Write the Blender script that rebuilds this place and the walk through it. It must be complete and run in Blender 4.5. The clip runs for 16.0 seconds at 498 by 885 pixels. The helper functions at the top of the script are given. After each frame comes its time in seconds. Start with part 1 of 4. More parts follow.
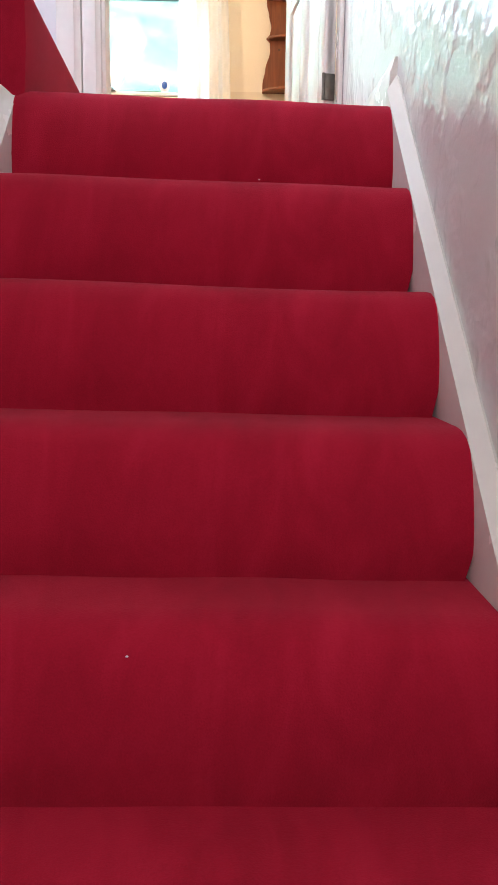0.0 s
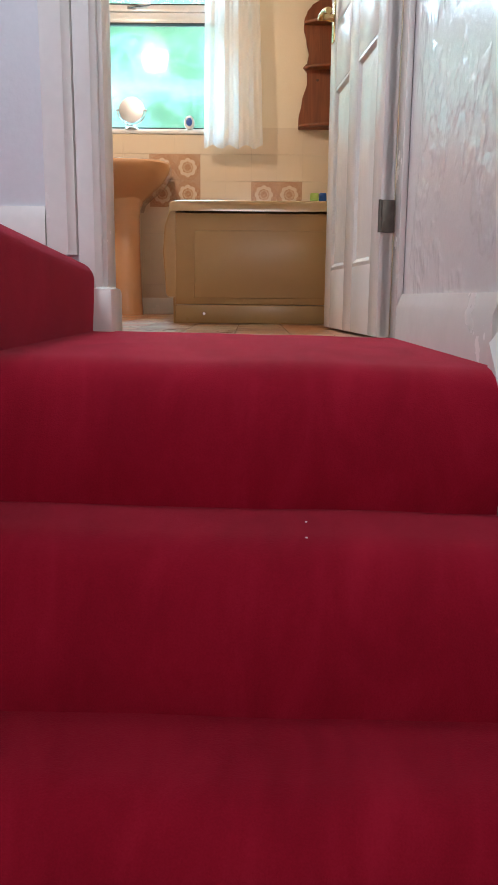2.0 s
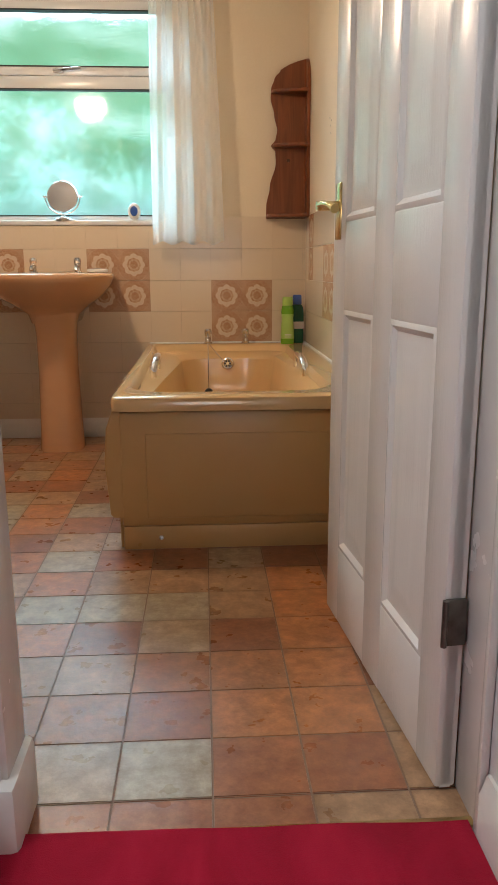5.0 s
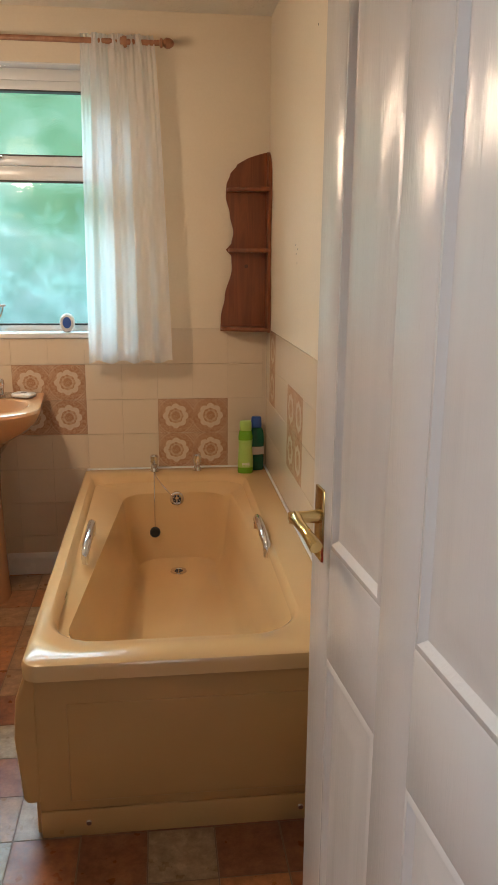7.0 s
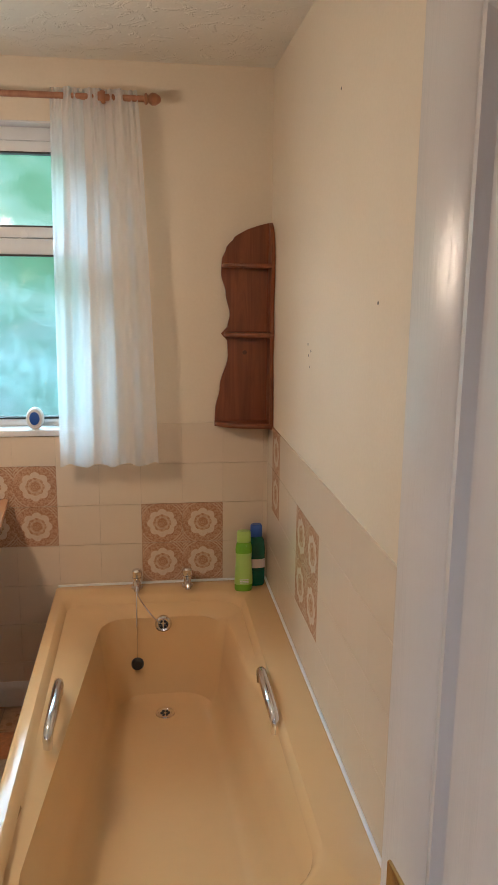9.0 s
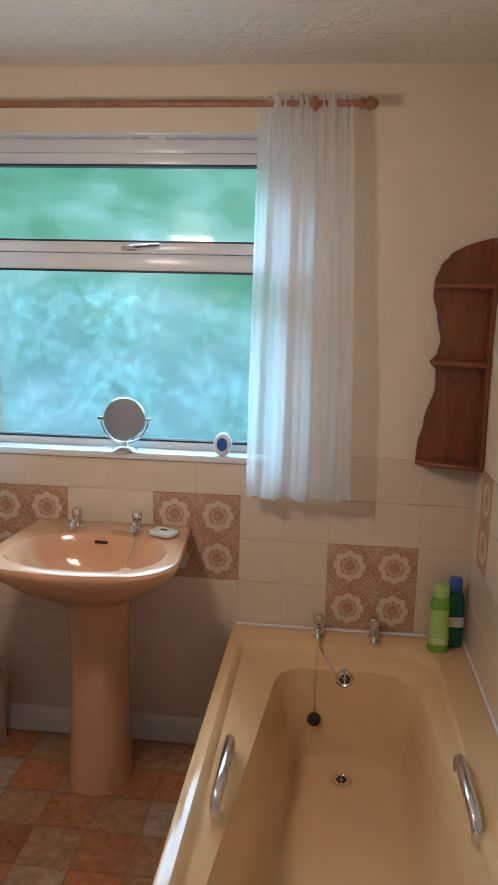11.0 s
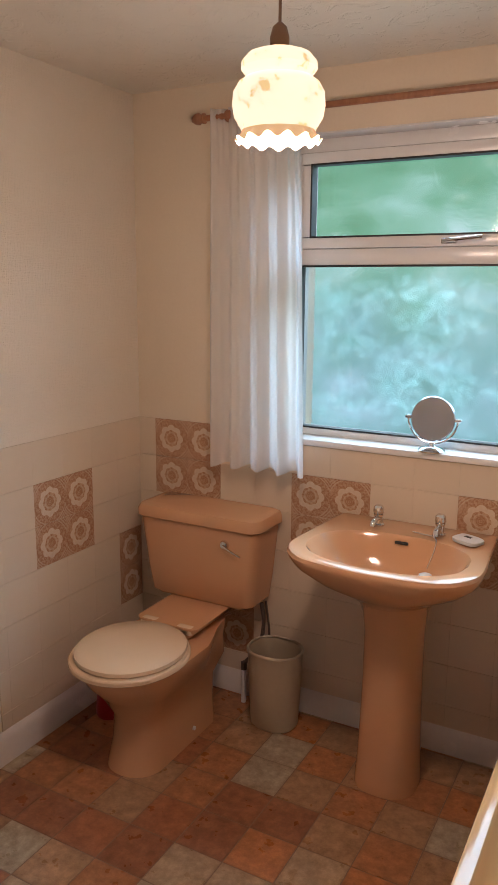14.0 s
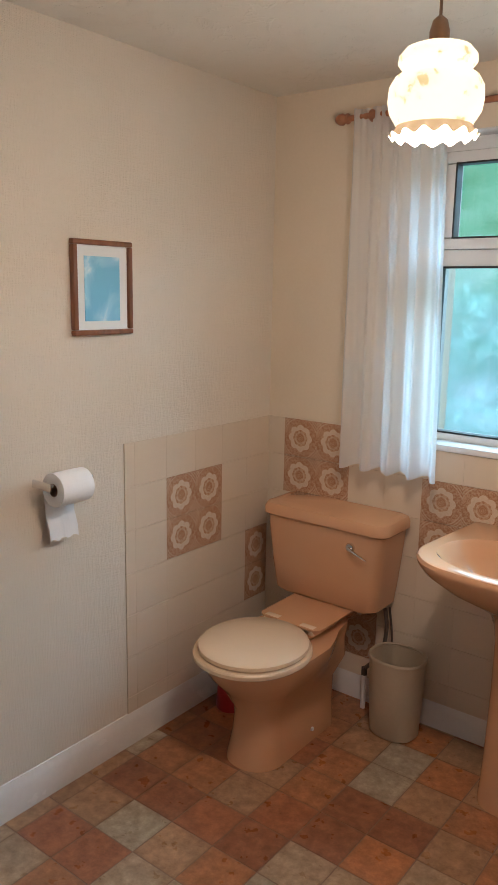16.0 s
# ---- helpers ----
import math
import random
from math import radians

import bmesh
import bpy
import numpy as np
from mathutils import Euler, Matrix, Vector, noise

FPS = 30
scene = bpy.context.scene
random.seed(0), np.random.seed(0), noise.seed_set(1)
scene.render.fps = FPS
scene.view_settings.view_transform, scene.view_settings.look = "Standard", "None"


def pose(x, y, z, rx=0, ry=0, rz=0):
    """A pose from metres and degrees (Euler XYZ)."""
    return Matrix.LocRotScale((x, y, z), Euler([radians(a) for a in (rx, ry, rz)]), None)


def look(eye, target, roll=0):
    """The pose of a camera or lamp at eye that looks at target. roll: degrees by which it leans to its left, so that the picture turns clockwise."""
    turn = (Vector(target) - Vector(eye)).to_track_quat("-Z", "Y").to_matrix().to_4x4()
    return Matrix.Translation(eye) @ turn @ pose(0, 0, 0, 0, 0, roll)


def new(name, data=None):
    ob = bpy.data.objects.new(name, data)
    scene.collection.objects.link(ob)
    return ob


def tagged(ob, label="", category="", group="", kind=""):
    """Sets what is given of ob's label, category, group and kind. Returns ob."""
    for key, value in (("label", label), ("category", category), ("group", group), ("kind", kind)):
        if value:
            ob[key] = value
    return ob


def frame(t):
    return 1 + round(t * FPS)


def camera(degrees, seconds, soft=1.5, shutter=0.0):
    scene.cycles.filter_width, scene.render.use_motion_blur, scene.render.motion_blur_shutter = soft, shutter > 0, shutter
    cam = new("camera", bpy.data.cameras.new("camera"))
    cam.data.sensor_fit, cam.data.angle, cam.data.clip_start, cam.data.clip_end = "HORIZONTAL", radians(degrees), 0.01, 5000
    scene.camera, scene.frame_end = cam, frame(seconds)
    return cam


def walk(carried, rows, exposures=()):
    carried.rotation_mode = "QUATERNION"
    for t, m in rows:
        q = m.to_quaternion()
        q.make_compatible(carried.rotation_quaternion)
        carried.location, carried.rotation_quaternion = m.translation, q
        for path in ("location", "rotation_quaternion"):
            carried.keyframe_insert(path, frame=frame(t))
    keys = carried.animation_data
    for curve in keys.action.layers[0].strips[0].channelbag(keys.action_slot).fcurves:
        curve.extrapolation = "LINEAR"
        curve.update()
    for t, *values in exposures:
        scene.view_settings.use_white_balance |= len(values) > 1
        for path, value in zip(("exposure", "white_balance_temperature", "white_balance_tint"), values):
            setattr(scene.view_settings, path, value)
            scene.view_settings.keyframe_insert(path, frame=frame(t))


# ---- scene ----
cam = camera(36.3, 16.0)
PATH = [
    (0, (0.011, -0.320, -0.438), (0.088, 1.655, -0.741), 0.78),
    (0.5, (0.054, -0.191, -0.326), (0.105, 1.787, -0.622), 0.42),
    (1, (0.020, -0.084, -0.210), (-0.015, 1.895, -0.496), -0.88),
    (1.5, (-0.011, 0.087, -0.061), (-0.027, 2.061, -0.387), 0.33),
    (2, (0.010, 0.229, 0.104), (0.006, 2.194, -0.271), 0.51),
    (2.5, (-0.063, 0.362, 0.196), (-0.032, 2.326, -0.180), 1.07),
    (3, (-0.076, 0.536, 0.351), (0.048, 2.489, -0.062), 0.70),
    (3.5, (-0.053, 0.676, 0.513), (0.118, 2.623, 0.090), 0.33),
    (3.7, (-0.051, 0.734, 0.560), (0.112, 2.684, 0.145), 0.13),
    (6, (0.001, 1.403, 1.147), (0.103, 3.339, 0.657), -0.04),
    (6.5, (0.039, 1.554, 1.310), (0.227, 3.479, 0.810), 0.24),
    (7, (0.012, 1.719, 1.384), (0.241, 3.650, 0.913), 0.43),
    (7.5, (-0.016, 1.897, 1.533), (0.282, 3.821, 1.077), -0.04),
    (8, (0.024, 2.033, 1.596), (0.378, 3.953, 1.160), 1.26),
    (10.5, (0.030, 2.448, 1.588), (-0.040, 4.411, 1.213), 0.57),
    (11, (-0.016, 2.492, 1.601), (-0.222, 4.446, 1.231), 1.38),
    (11.5, (-0.009, 2.532, 1.623), (-0.392, 4.456, 1.233), 1.19),
    (12, (-0.034, 2.530, 1.620), (-0.543, 4.425, 1.233), 1.13),
    (12.5, (-0.050, 2.540, 1.625), (-0.695, 4.392, 1.232), 1.06),
    (13, (-0.054, 2.542, 1.631), (-0.826, 4.343, 1.231), 0.76),
    (13.5, (-0.043, 2.547, 1.631), (-0.922, 4.296, 1.224), 0.46),
    (14, (-0.059, 2.534, 1.609), (-0.997, 4.255, 1.209), 0.46),
    (14.5, (-0.071, 2.526, 1.599), (-1.070, 4.212, 1.200), 0.65),
    (15, (-0.074, 2.530, 1.616), (-1.147, 4.168, 1.206), 0.64),
    (15.5, (-0.088, 2.515, 1.583), (-1.223, 4.114, 1.197), 0.73),
    (16, (-0.090, 2.508, 1.596), (-1.289, 4.059, 1.202), 1.02),
]
walk(cam, [(t, look(eye, target, roll)) for t, eye, target, roll in PATH],
     exposures=[(0.0, 1.7, 6200, 8), (0.5, 1.4, 6200, 8), (1.0, 1.15, 6200, 10), (2.0, 0.9, 6200, 9), (3.5, 0.85, 6500, 9), (6.0, 0.2, 6750, 10),
                (8.0, 0.2, 6550, 11), (10.5, 0.0, 5500, 11), (12.0, -0.2, 5700, 14), (13.0, -0.2, 6350, 22), (14.0, -0.1, 6450, 24), (15.0, 0.05, 5950, 16), (16.0, 0.15, 5750, 12)])

# ---- world and light ----
world = bpy.data.worlds.new("sky")
scene.world = world
world.use_nodes = True
wn = world.node_tree
sky = wn.nodes.new("ShaderNodeTexSky")
sky.sky_type, sky.sun_disc, sky.sun_elevation, sky.sun_rotation = "NISHITA", False, radians(40), radians(150)
wn.links.new(sky.outputs[0], wn.nodes["Background"].inputs[0])
wn.nodes["Background"].inputs[1].default_value = 0.08


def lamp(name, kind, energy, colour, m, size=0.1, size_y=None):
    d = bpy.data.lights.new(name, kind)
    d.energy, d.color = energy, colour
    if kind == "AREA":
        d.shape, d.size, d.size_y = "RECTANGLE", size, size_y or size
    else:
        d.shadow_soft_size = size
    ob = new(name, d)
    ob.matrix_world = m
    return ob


LAMP = Vector((-0.733, 3.875, 1.942))
lamp("bulb", "POINT", 27.0, (1.0, 0.77, 0.58), Matrix.Translation(LAMP + Vector((0, 0, -0.085))), 0.09)
# fill lamps added over the landing and the stairs; no such source is seen
lamp("landing_fill", "AREA", 18.0, (0.80, 0.90, 1.0), look((-0.95, 1.35, 2.45), (-0.05, 1.75, 0.0)), 0.7, 0.7)
lamp("stair_fill", "AREA", 7.5, (1.0, 0.93, 0.90), look((-0.02, -1.1, 1.1), (-0.02, 0.2, -1.2)), 0.6, 0.9)


# ---- materials ----
class Nodes:
    def __init__(self, name):
        self.m = bpy.data.materials.new(name)
        self.m.use_nodes = True
        self.t = self.m.node_tree
        self.b = self.t.nodes["Principled BSDF"]

    def add(self, kind, **values):
        n = self.t.nodes.new(kind)
        for k, v in values.items():
            if k in n.inputs:
                n.inputs[k].default_value = v
        return n

    def link(self, a, b):
        self.t.links.new(a, b)

    def coords(self, space="Object"):
        return self.add("ShaderNodeTexCoord").outputs[space]

    def noise(self, scale, detail=4.0, rough=0.55, src=None, distort=0.0):
        n = self.add("ShaderNodeTexNoise", Scale=scale, Detail=detail, Roughness=rough, Distortion=distort)
        self.link(src or self.coords(), n.inputs["Vector"])
        return n.outputs["Fac"]

    def ramp(self, fac, stops, constant=False):
        r = self.add("ShaderNodeValToRGB")
        r.color_ramp.interpolation = "CONSTANT" if constant else "LINEAR"
        while len(r.color_ramp.elements) < len(stops):
            r.color_ramp.elements.new(0.5)
        for e, (p, c) in zip(r.color_ramp.elements, stops):
            e.position, e.color = p, (*c, 1)
        self.link(fac, r.inputs[0])
        return r.outputs[0]

    def mix(self, fac, a, b, mode="MIX"):
        n = self.add("ShaderNodeMixRGB")
        n.blend_type = mode
        for s, v in zip(n.inputs, (fac, a, b)):
            if isinstance(v, bpy.types.NodeSocket):
                self.link(v, s)
            else:
                s.default_value = v if isinstance(v, (int, float)) else (*v, 1)
        return n.outputs[0]

    def math(self, op, a, b=0.0, c=None):
        n = self.add("ShaderNodeMath")
        n.operation = op
        for s, v in zip(n.inputs, (a, b, c)):
            if isinstance(v, bpy.types.NodeSocket):
                self.link(v, s)
            elif v is not None:
                s.default_value = v
        return n.outputs[0]

    def bump(self, height, strength=0.3, distance=0.01):
        n = self.add("ShaderNodeBump", Strength=strength, Distance=distance)
        self.link(height, n.inputs["Height"])
        self.link(n.outputs[0], self.b.inputs["Normal"])


def surface(name, a, b, scale=3.0, rough=0.5, metal=0.0, grain=60.0, relief=0.1, depth=0.002, coat=0.0):
    n = Nodes(name)
    f = n.mix(0.35, n.noise(scale), n.noise(grain, 3))
    n.link(n.ramp(f, [(0.3, a), (0.7, b)]), n.b.inputs["Base Color"])
    r = n.math("MULTIPLY_ADD", n.noise(scale * 2.3), 0.16, rough - 0.08)
    n.link(r, n.b.inputs["Roughness"])
    n.b.inputs["Metallic"].default_value = metal
    n.b.inputs["Coat Weight"].default_value = coat
    n.bump(n.noise(grain, 3), relief, depth)
    return n.m


def carpet_mat():
    n = Nodes("red_carpet")
    m = n.add("ShaderNodeMapping")
    m.inputs["Scale"].default_value = (1.8, 0.7, 0.7)
    n.link(n.coords(), m.inputs["Vector"])
    c = n.mix(0.25, n.noise(6.0, 5, 0.6, src=m.outputs[0], distort=0.8), n.noise(420, 2))
    n.link(n.ramp(c, [(0.30, (0.25, 0.005, 0.018)), (0.52, (0.33, 0.007, 0.026)), (0.74, (0.41, 0.012, 0.038))]), n.b.inputs["Base Color"])
    n.b.inputs["Roughness"].default_value = 0.95
    n.b.inputs["Sheen Weight"].default_value = 0.15
    n.b.inputs["Sheen Roughness"].default_value = 0.5
    n.b.inputs["Sheen Tint"].default_value = (0.9, 0.35, 0.45, 1)
    n.b.inputs["Specular IOR Level"].default_value = 0.1
    n.bump(n.math("ADD", n.noise(500, 2), n.math("MULTIPLY", n.noise(9, 3), 1.6)), 0.28, 0.004)
    return n.m


def anaglypta_mat():
    n = Nodes("gloss_relief_wallpaper")
    w = n.add("ShaderNodeTexWave", Scale=9.0, Distortion=9.0, Detail=3.0)
    n.link(n.coords(), w.inputs["Vector"])
    mask = n.ramp(n.noise(5.5, 3), [(0.47, (0, 0, 0)), (0.56, (1, 1, 1))])
    h = n.math("MULTIPLY", w.outputs["Fac"], mask)
    n.link(n.ramp(n.noise(2.5), [(0.3, (0.68, 0.66, 0.66)), (0.7, (0.76, 0.74, 0.74))]), n.b.inputs["Base Color"])
    n.b.inputs["Roughness"].default_value = 0.22
    n.bump(n.math("ADD", h, n.math("MULTIPLY", n.noise(40, 3), 0.3)), 0.45, 0.006)
    return n.m


def weave_mat():
    n = Nodes("woven_wallpaper")
    h = None
    for sx in ((1.0, 10.0), (9.0, 1.0)):
        m = n.add("ShaderNodeMapping")
        m.inputs["Scale"].default_value = (30, 30 * sx[0], 30 * sx[1])
        n.link(n.coords(), m.inputs["Vector"])
        f = n.noise(1.0, 3, src=m.outputs[0])
        h = f if h is None else n.math("ADD", h, f)
    n.link(n.ramp(n.noise(1.5), [(0.3, (0.66, 0.58, 0.47)), (0.7, (0.72, 0.64, 0.53))]), n.b.inputs["Base Color"])
    n.b.inputs["Roughness"].default_value = 0.6
    n.bump(h, 0.55, 0.004)
    return n.m


def ceiling_mat():
    n = Nodes("swirled_ceiling_plaster")
    h = n.math("ADD", n.ramp(n.noise(9, 4, 0.6, distort=2.5), [(0.55, (0, 0, 0)), (0.63, (1, 1, 1))]), n.math("MULTIPLY", n.noise(70, 3), 0.3))
    n.link(n.ramp(n.noise(2.0), [(0.3, (0.70, 0.65, 0.56)), (0.7, (0.77, 0.72, 0.63))]), n.b.inputs["Base Color"])
    n.b.inputs["Roughness"].default_value = 0.7
    n.bump(h, 0.5, 0.005)
    return n.m


def floor_tile_mat():
    n = Nodes("printed_terracotta_vinyl")
    rnd = n.add("ShaderNodeObjectInfo").outputs["Random"]
    base = n.ramp(rnd, [(0.0, (0.24, 0.085, 0.038)), (0.14, (0.28, 0.115, 0.050)), (0.28, (0.30, 0.165, 0.088)), (0.42, (0.20, 0.075, 0.036)),
                        (0.53, (0.29, 0.195, 0.122)), (0.65, (0.33, 0.125, 0.048)), (0.78, (0.27, 0.150, 0.080)), (0.90, (0.29, 0.225, 0.155))], True)
    shift = n.add("ShaderNodeVectorMath")
    shift.operation = "ADD"
    n.link(n.coords(), shift.inputs[0])
    n.link(n.math("MULTIPLY", rnd, 37.0), shift.inputs[1])
    mott = n.ramp(n.noise(22, 6, 0.72, src=shift.outputs[0]), [(0.32, (0.85, 0.82, 0.78)), (0.5, (1.25, 1.28, 1.30)), (0.68, (1.75, 1.85, 1.9))])
    col = n.mix(1.0, base, mott, "MULTIPLY")
    g = n.add("ShaderNodeSeparateXYZ")
    n.link(n.coords("Generated"), g.inputs[0])
    ex = n.math("ABSOLUTE", n.math("SUBTRACT", g.outputs[0], 0.5))
    ey = n.math("ABSOLUTE", n.math("SUBTRACT", g.outputs[1], 0.5))
    edge = n.math("ADD", n.math("MAXIMUM", ex, ey), n.math("MULTIPLY", n.noise(25, 3, src=shift.outputs[0]), 0.06))
    wear = n.ramp(edge, [(0.44, (0, 0, 0)), (0.53, (1, 1, 1))])
    col = n.mix(n.math("MULTIPLY", wear, 0.22), col, (0.14, 0.088, 0.055))
    n.link(col, n.b.inputs["Base Color"])
    n.link(n.math("MULTIPLY_ADD", n.noise(20, 3, src=shift.outputs[0]), 0.18, 0.21), n.b.inputs["Roughness"])
    n.bump(n.noise(60, 4, src=shift.outputs[0]), 0.25, 0.002)
    return n.m


def flower_tile_mat():
    """A rosette: brown mottled ground, a pale scalloped ring, brown eye with petals."""
    n = Nodes("brown_rosette_tile")
    g = n.add("ShaderNodeSeparateXYZ")
    n.link(n.coords("Generated"), g.inputs[0])
    x = n.math("SUBTRACT", g.outputs[0], 0.5)
    z = n.math("SUBTRACT", g.outputs[2], 0.5)
    r = n.math("SQRT", n.math("ADD", n.math("MULTIPLY", x, x), n.math("MULTIPLY", z, z)))
    th = n.math("ARCTAN2", z, x)
    pet = n.math("ABSOLUTE", n.math("COSINE", n.math("MULTIPLY", th, 4.0)))
    outer = n.math("SUBTRACT", r, n.math("MULTIPLY_ADD", pet, 0.06, 0.305))
    inner = n.math("SUBTRACT", r, n.math("MULTIPLY_ADD", pet, 0.02, 0.205))
    ring = n.math("MULTIPLY", n.math("LESS_THAN", outer, 0.0), n.math("GREATER_THAN", inner, 0.0))
    eye = n.math("MULTIPLY", n.math("LESS_THAN", r, 0.115), n.math("GREATER_THAN", n.math("SINE", n.math("MULTIPLY", r, 150.0)), -0.2))
    fine = n.ramp(n.noise(170, 3), [(0.40, (0.37, 0.19, 0.105)), (0.62, (0.53, 0.34, 0.22))])
    mid = n.ramp(n.noise(120, 2), [(0.4, (0.40, 0.215, 0.12)), (0.6, (0.54, 0.36, 0.235))])
    inside = n.math("LESS_THAN", r, 0.25)
    col = n.mix(inside, fine, mid)
    col = n.mix(n.math("MULTIPLY", ring, n.math("MULTIPLY_ADD", n.noise(140, 2), 0.4, 0.6)), col, (0.67, 0.55, 0.42))
    halo = n.math("MULTIPLY", n.math("GREATER_THAN", r, 0.135), n.math("LESS_THAN", r, 0.165))
    corner = n.math("MULTIPLY", n.math("GREATER_THAN", r, 0.50), n.math("GREATER_THAN", n.math("SINE", n.math("MULTIPLY", r, 110.0)), 0.1))
    col = n.mix(n.math("MULTIPLY", n.math("ADD", halo, corner), 0.45), col, (0.62, 0.50, 0.37))
    col = n.mix(n.math("MULTIPLY", eye, 0.7), col, (0.36, 0.17, 0.08))
    n.link(col, n.b.inputs["Base Color"])
    n.b.inputs["Roughness"].default_value = 0.16
    n.bump(n.noise(9, 2), 0.06, 0.002)
    return n.m


def cream_tile_mat():
    n = Nodes("cream_glazed_tile")
    rnd = n.add("ShaderNodeObjectInfo").outputs["Random"]
    a = n.ramp(rnd, [(0.0, (0.675, 0.565, 0.435)), (1.0, (0.69, 0.58, 0.45))])
    n.link(n.mix(n.math("MULTIPLY", n.noise(30, 4), 0.25), a, (0.60, 0.49, 0.36)), n.b.inputs["Base Color"])
    n.b.inputs["Roughness"].default_value = 0.16
    n.bump(n.noise(8, 2), 0.08, 0.003)
    return n.m


def wood_mat(name, dark, light, rough=0.4, scale=1.0):
    n = Nodes(name)
    m = n.add("ShaderNodeMapping")
    m.inputs["Scale"].default_value = (28 * scale, 28 * scale, 2.2 * scale)
    n.link(n.coords(), m.inputs["Vector"])
    f = n.noise(1.0, 6, 0.6, src=m.outputs[0], distort=1.2)
    n.link(n.ramp(f, [(0.3, dark), (0.7, light)]), n.b.inputs["Base Color"])
    n.b.inputs["Roughness"].default_value = rough
    n.bump(f, 0.12, 0.002)
    return n.m


def door_mat():
    n = Nodes("white_grained_gloss_paint")
    m = n.add("ShaderNodeMapping")
    m.inputs["Scale"].default_value = (70, 70, 5)
    n.link(n.coords(), m.inputs["Vector"])
    f = n.noise(1.0, 5, 0.6, src=m.outputs[0], distort=1.5)
    n.link(n.ramp(n.noise(3), [(0.3, (0.74, 0.70, 0.67)), (0.7, (0.80, 0.76, 0.73))]), n.b.inputs["Base Color"])
    n.b.inputs["Roughness"].default_value = 0.24
    n.b.inputs["Specular IOR Level"].default_value = 0.32
    n.bump(n.math("ADD", f, n.math("MULTIPLY", n.noise(9, 3), 0.8)), 0.32, 0.002)
    return n.m


def curtain_mat():
    n = Nodes("white_voile")
    n.t.nodes.remove(n.b)
    out = n.t.nodes["Material Output"]
    d = n.add("ShaderNodeBsdfDiffuse", Color=(0.84, 0.84, 0.84, 1))
    tl = n.add("ShaderNodeBsdfTranslucent", Color=(0.90, 0.90, 0.90, 1))
    tr = n.add("ShaderNodeBsdfTransparent", Color=(1, 1, 1, 1))
    a = n.add("ShaderNodeMixShader", Fac=0.6)
    n.link(d.outputs[0], a.inputs[1])
    n.link(tl.outputs[0], a.inputs[2])
    b = n.add("ShaderNodeMixShader")
    n.link(n.math("MULTIPLY_ADD", n.noise(600, 1), 0.24, 0.20), b.inputs[0])
    n.link(a.outputs[0], b.inputs[1])
    n.link(tr.outputs[0], b.inputs[2])
    n.link(b.outputs[0], out.inputs[0])
    return n.m


def glass_mat():
    """Obscured glass pressed with a leaf pattern."""
    n = Nodes("leaf_pressed_glass")
    n.b.inputs["Transmission Weight"].default_value = 1.0
    n.b.inputs["Roughness"].default_value = 0.15
    n.b.inputs["IOR"].default_value = 1.12
    n.b.inputs["Coat Weight"].default_value = 1.0
    n.b.inputs["Coat Roughness"].default_value = 0.06
    m = n.add("ShaderNodeMapping")
    m.inputs["Rotation"].default_value = (0, 0.6, 0)
    m.inputs["Scale"].default_value = (9, 9, 18)
    n.link(n.coords(), m.inputs["Vector"])
    v = n.add("ShaderNodeTexVoronoi", Scale=1.0)
    v.feature = "SMOOTH_F1"
    n.link(m.outputs[0], v.inputs["Vector"])
    n.bump(n.math("ADD", v.outputs["Distance"], n.math("MULTIPLY", n.noise(14, 4, distort=1.0), 0.6)), 0.55, 0.02)
    return n.m


def leaf_glass_mat():
    """Frosted leaf shapes: mostly clear, with a pale scatter."""
    n = Nodes("frosted_leaf_glass")
    n.t.nodes.remove(n.b)
    tl = n.add("ShaderNodeBsdfTranslucent", Color=(0.80, 0.95, 0.92, 1))
    tr = n.add("ShaderNodeBsdfTransparent", Color=(0.97, 1.0, 1.0, 1))
    b = n.add("ShaderNodeMixShader")
    n.link(n.math("MULTIPLY_ADD", n.noise(35, 3), 0.09, -0.012), b.inputs[0])
    n.link(tr.outputs[0], b.inputs[1])
    n.link(tl.outputs[0], b.inputs[2])
    n.link(b.outputs[0], n.t.nodes["Material Output"].inputs[0])
    return n.m


def garden_mat():
    """Garden bank beyond the window; its daylight is put in as emission."""
    n = Nodes("glowing_garden_bank")
    n.t.nodes.remove(n.b)
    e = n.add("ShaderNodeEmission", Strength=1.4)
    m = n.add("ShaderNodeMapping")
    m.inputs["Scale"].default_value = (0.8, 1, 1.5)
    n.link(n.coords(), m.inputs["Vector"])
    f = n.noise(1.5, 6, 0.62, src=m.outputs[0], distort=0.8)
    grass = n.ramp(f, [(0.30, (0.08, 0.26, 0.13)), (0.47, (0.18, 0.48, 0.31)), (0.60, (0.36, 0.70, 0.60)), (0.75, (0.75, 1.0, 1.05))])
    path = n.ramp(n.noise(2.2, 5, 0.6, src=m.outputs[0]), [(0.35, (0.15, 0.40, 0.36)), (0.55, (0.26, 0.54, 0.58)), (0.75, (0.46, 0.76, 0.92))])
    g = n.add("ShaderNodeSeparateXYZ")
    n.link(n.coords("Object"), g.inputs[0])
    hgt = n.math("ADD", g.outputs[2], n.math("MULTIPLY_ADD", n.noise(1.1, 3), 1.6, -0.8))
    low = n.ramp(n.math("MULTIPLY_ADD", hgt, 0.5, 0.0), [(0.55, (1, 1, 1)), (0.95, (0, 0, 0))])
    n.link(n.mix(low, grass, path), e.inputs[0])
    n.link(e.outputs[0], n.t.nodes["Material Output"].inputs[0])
    return n.m


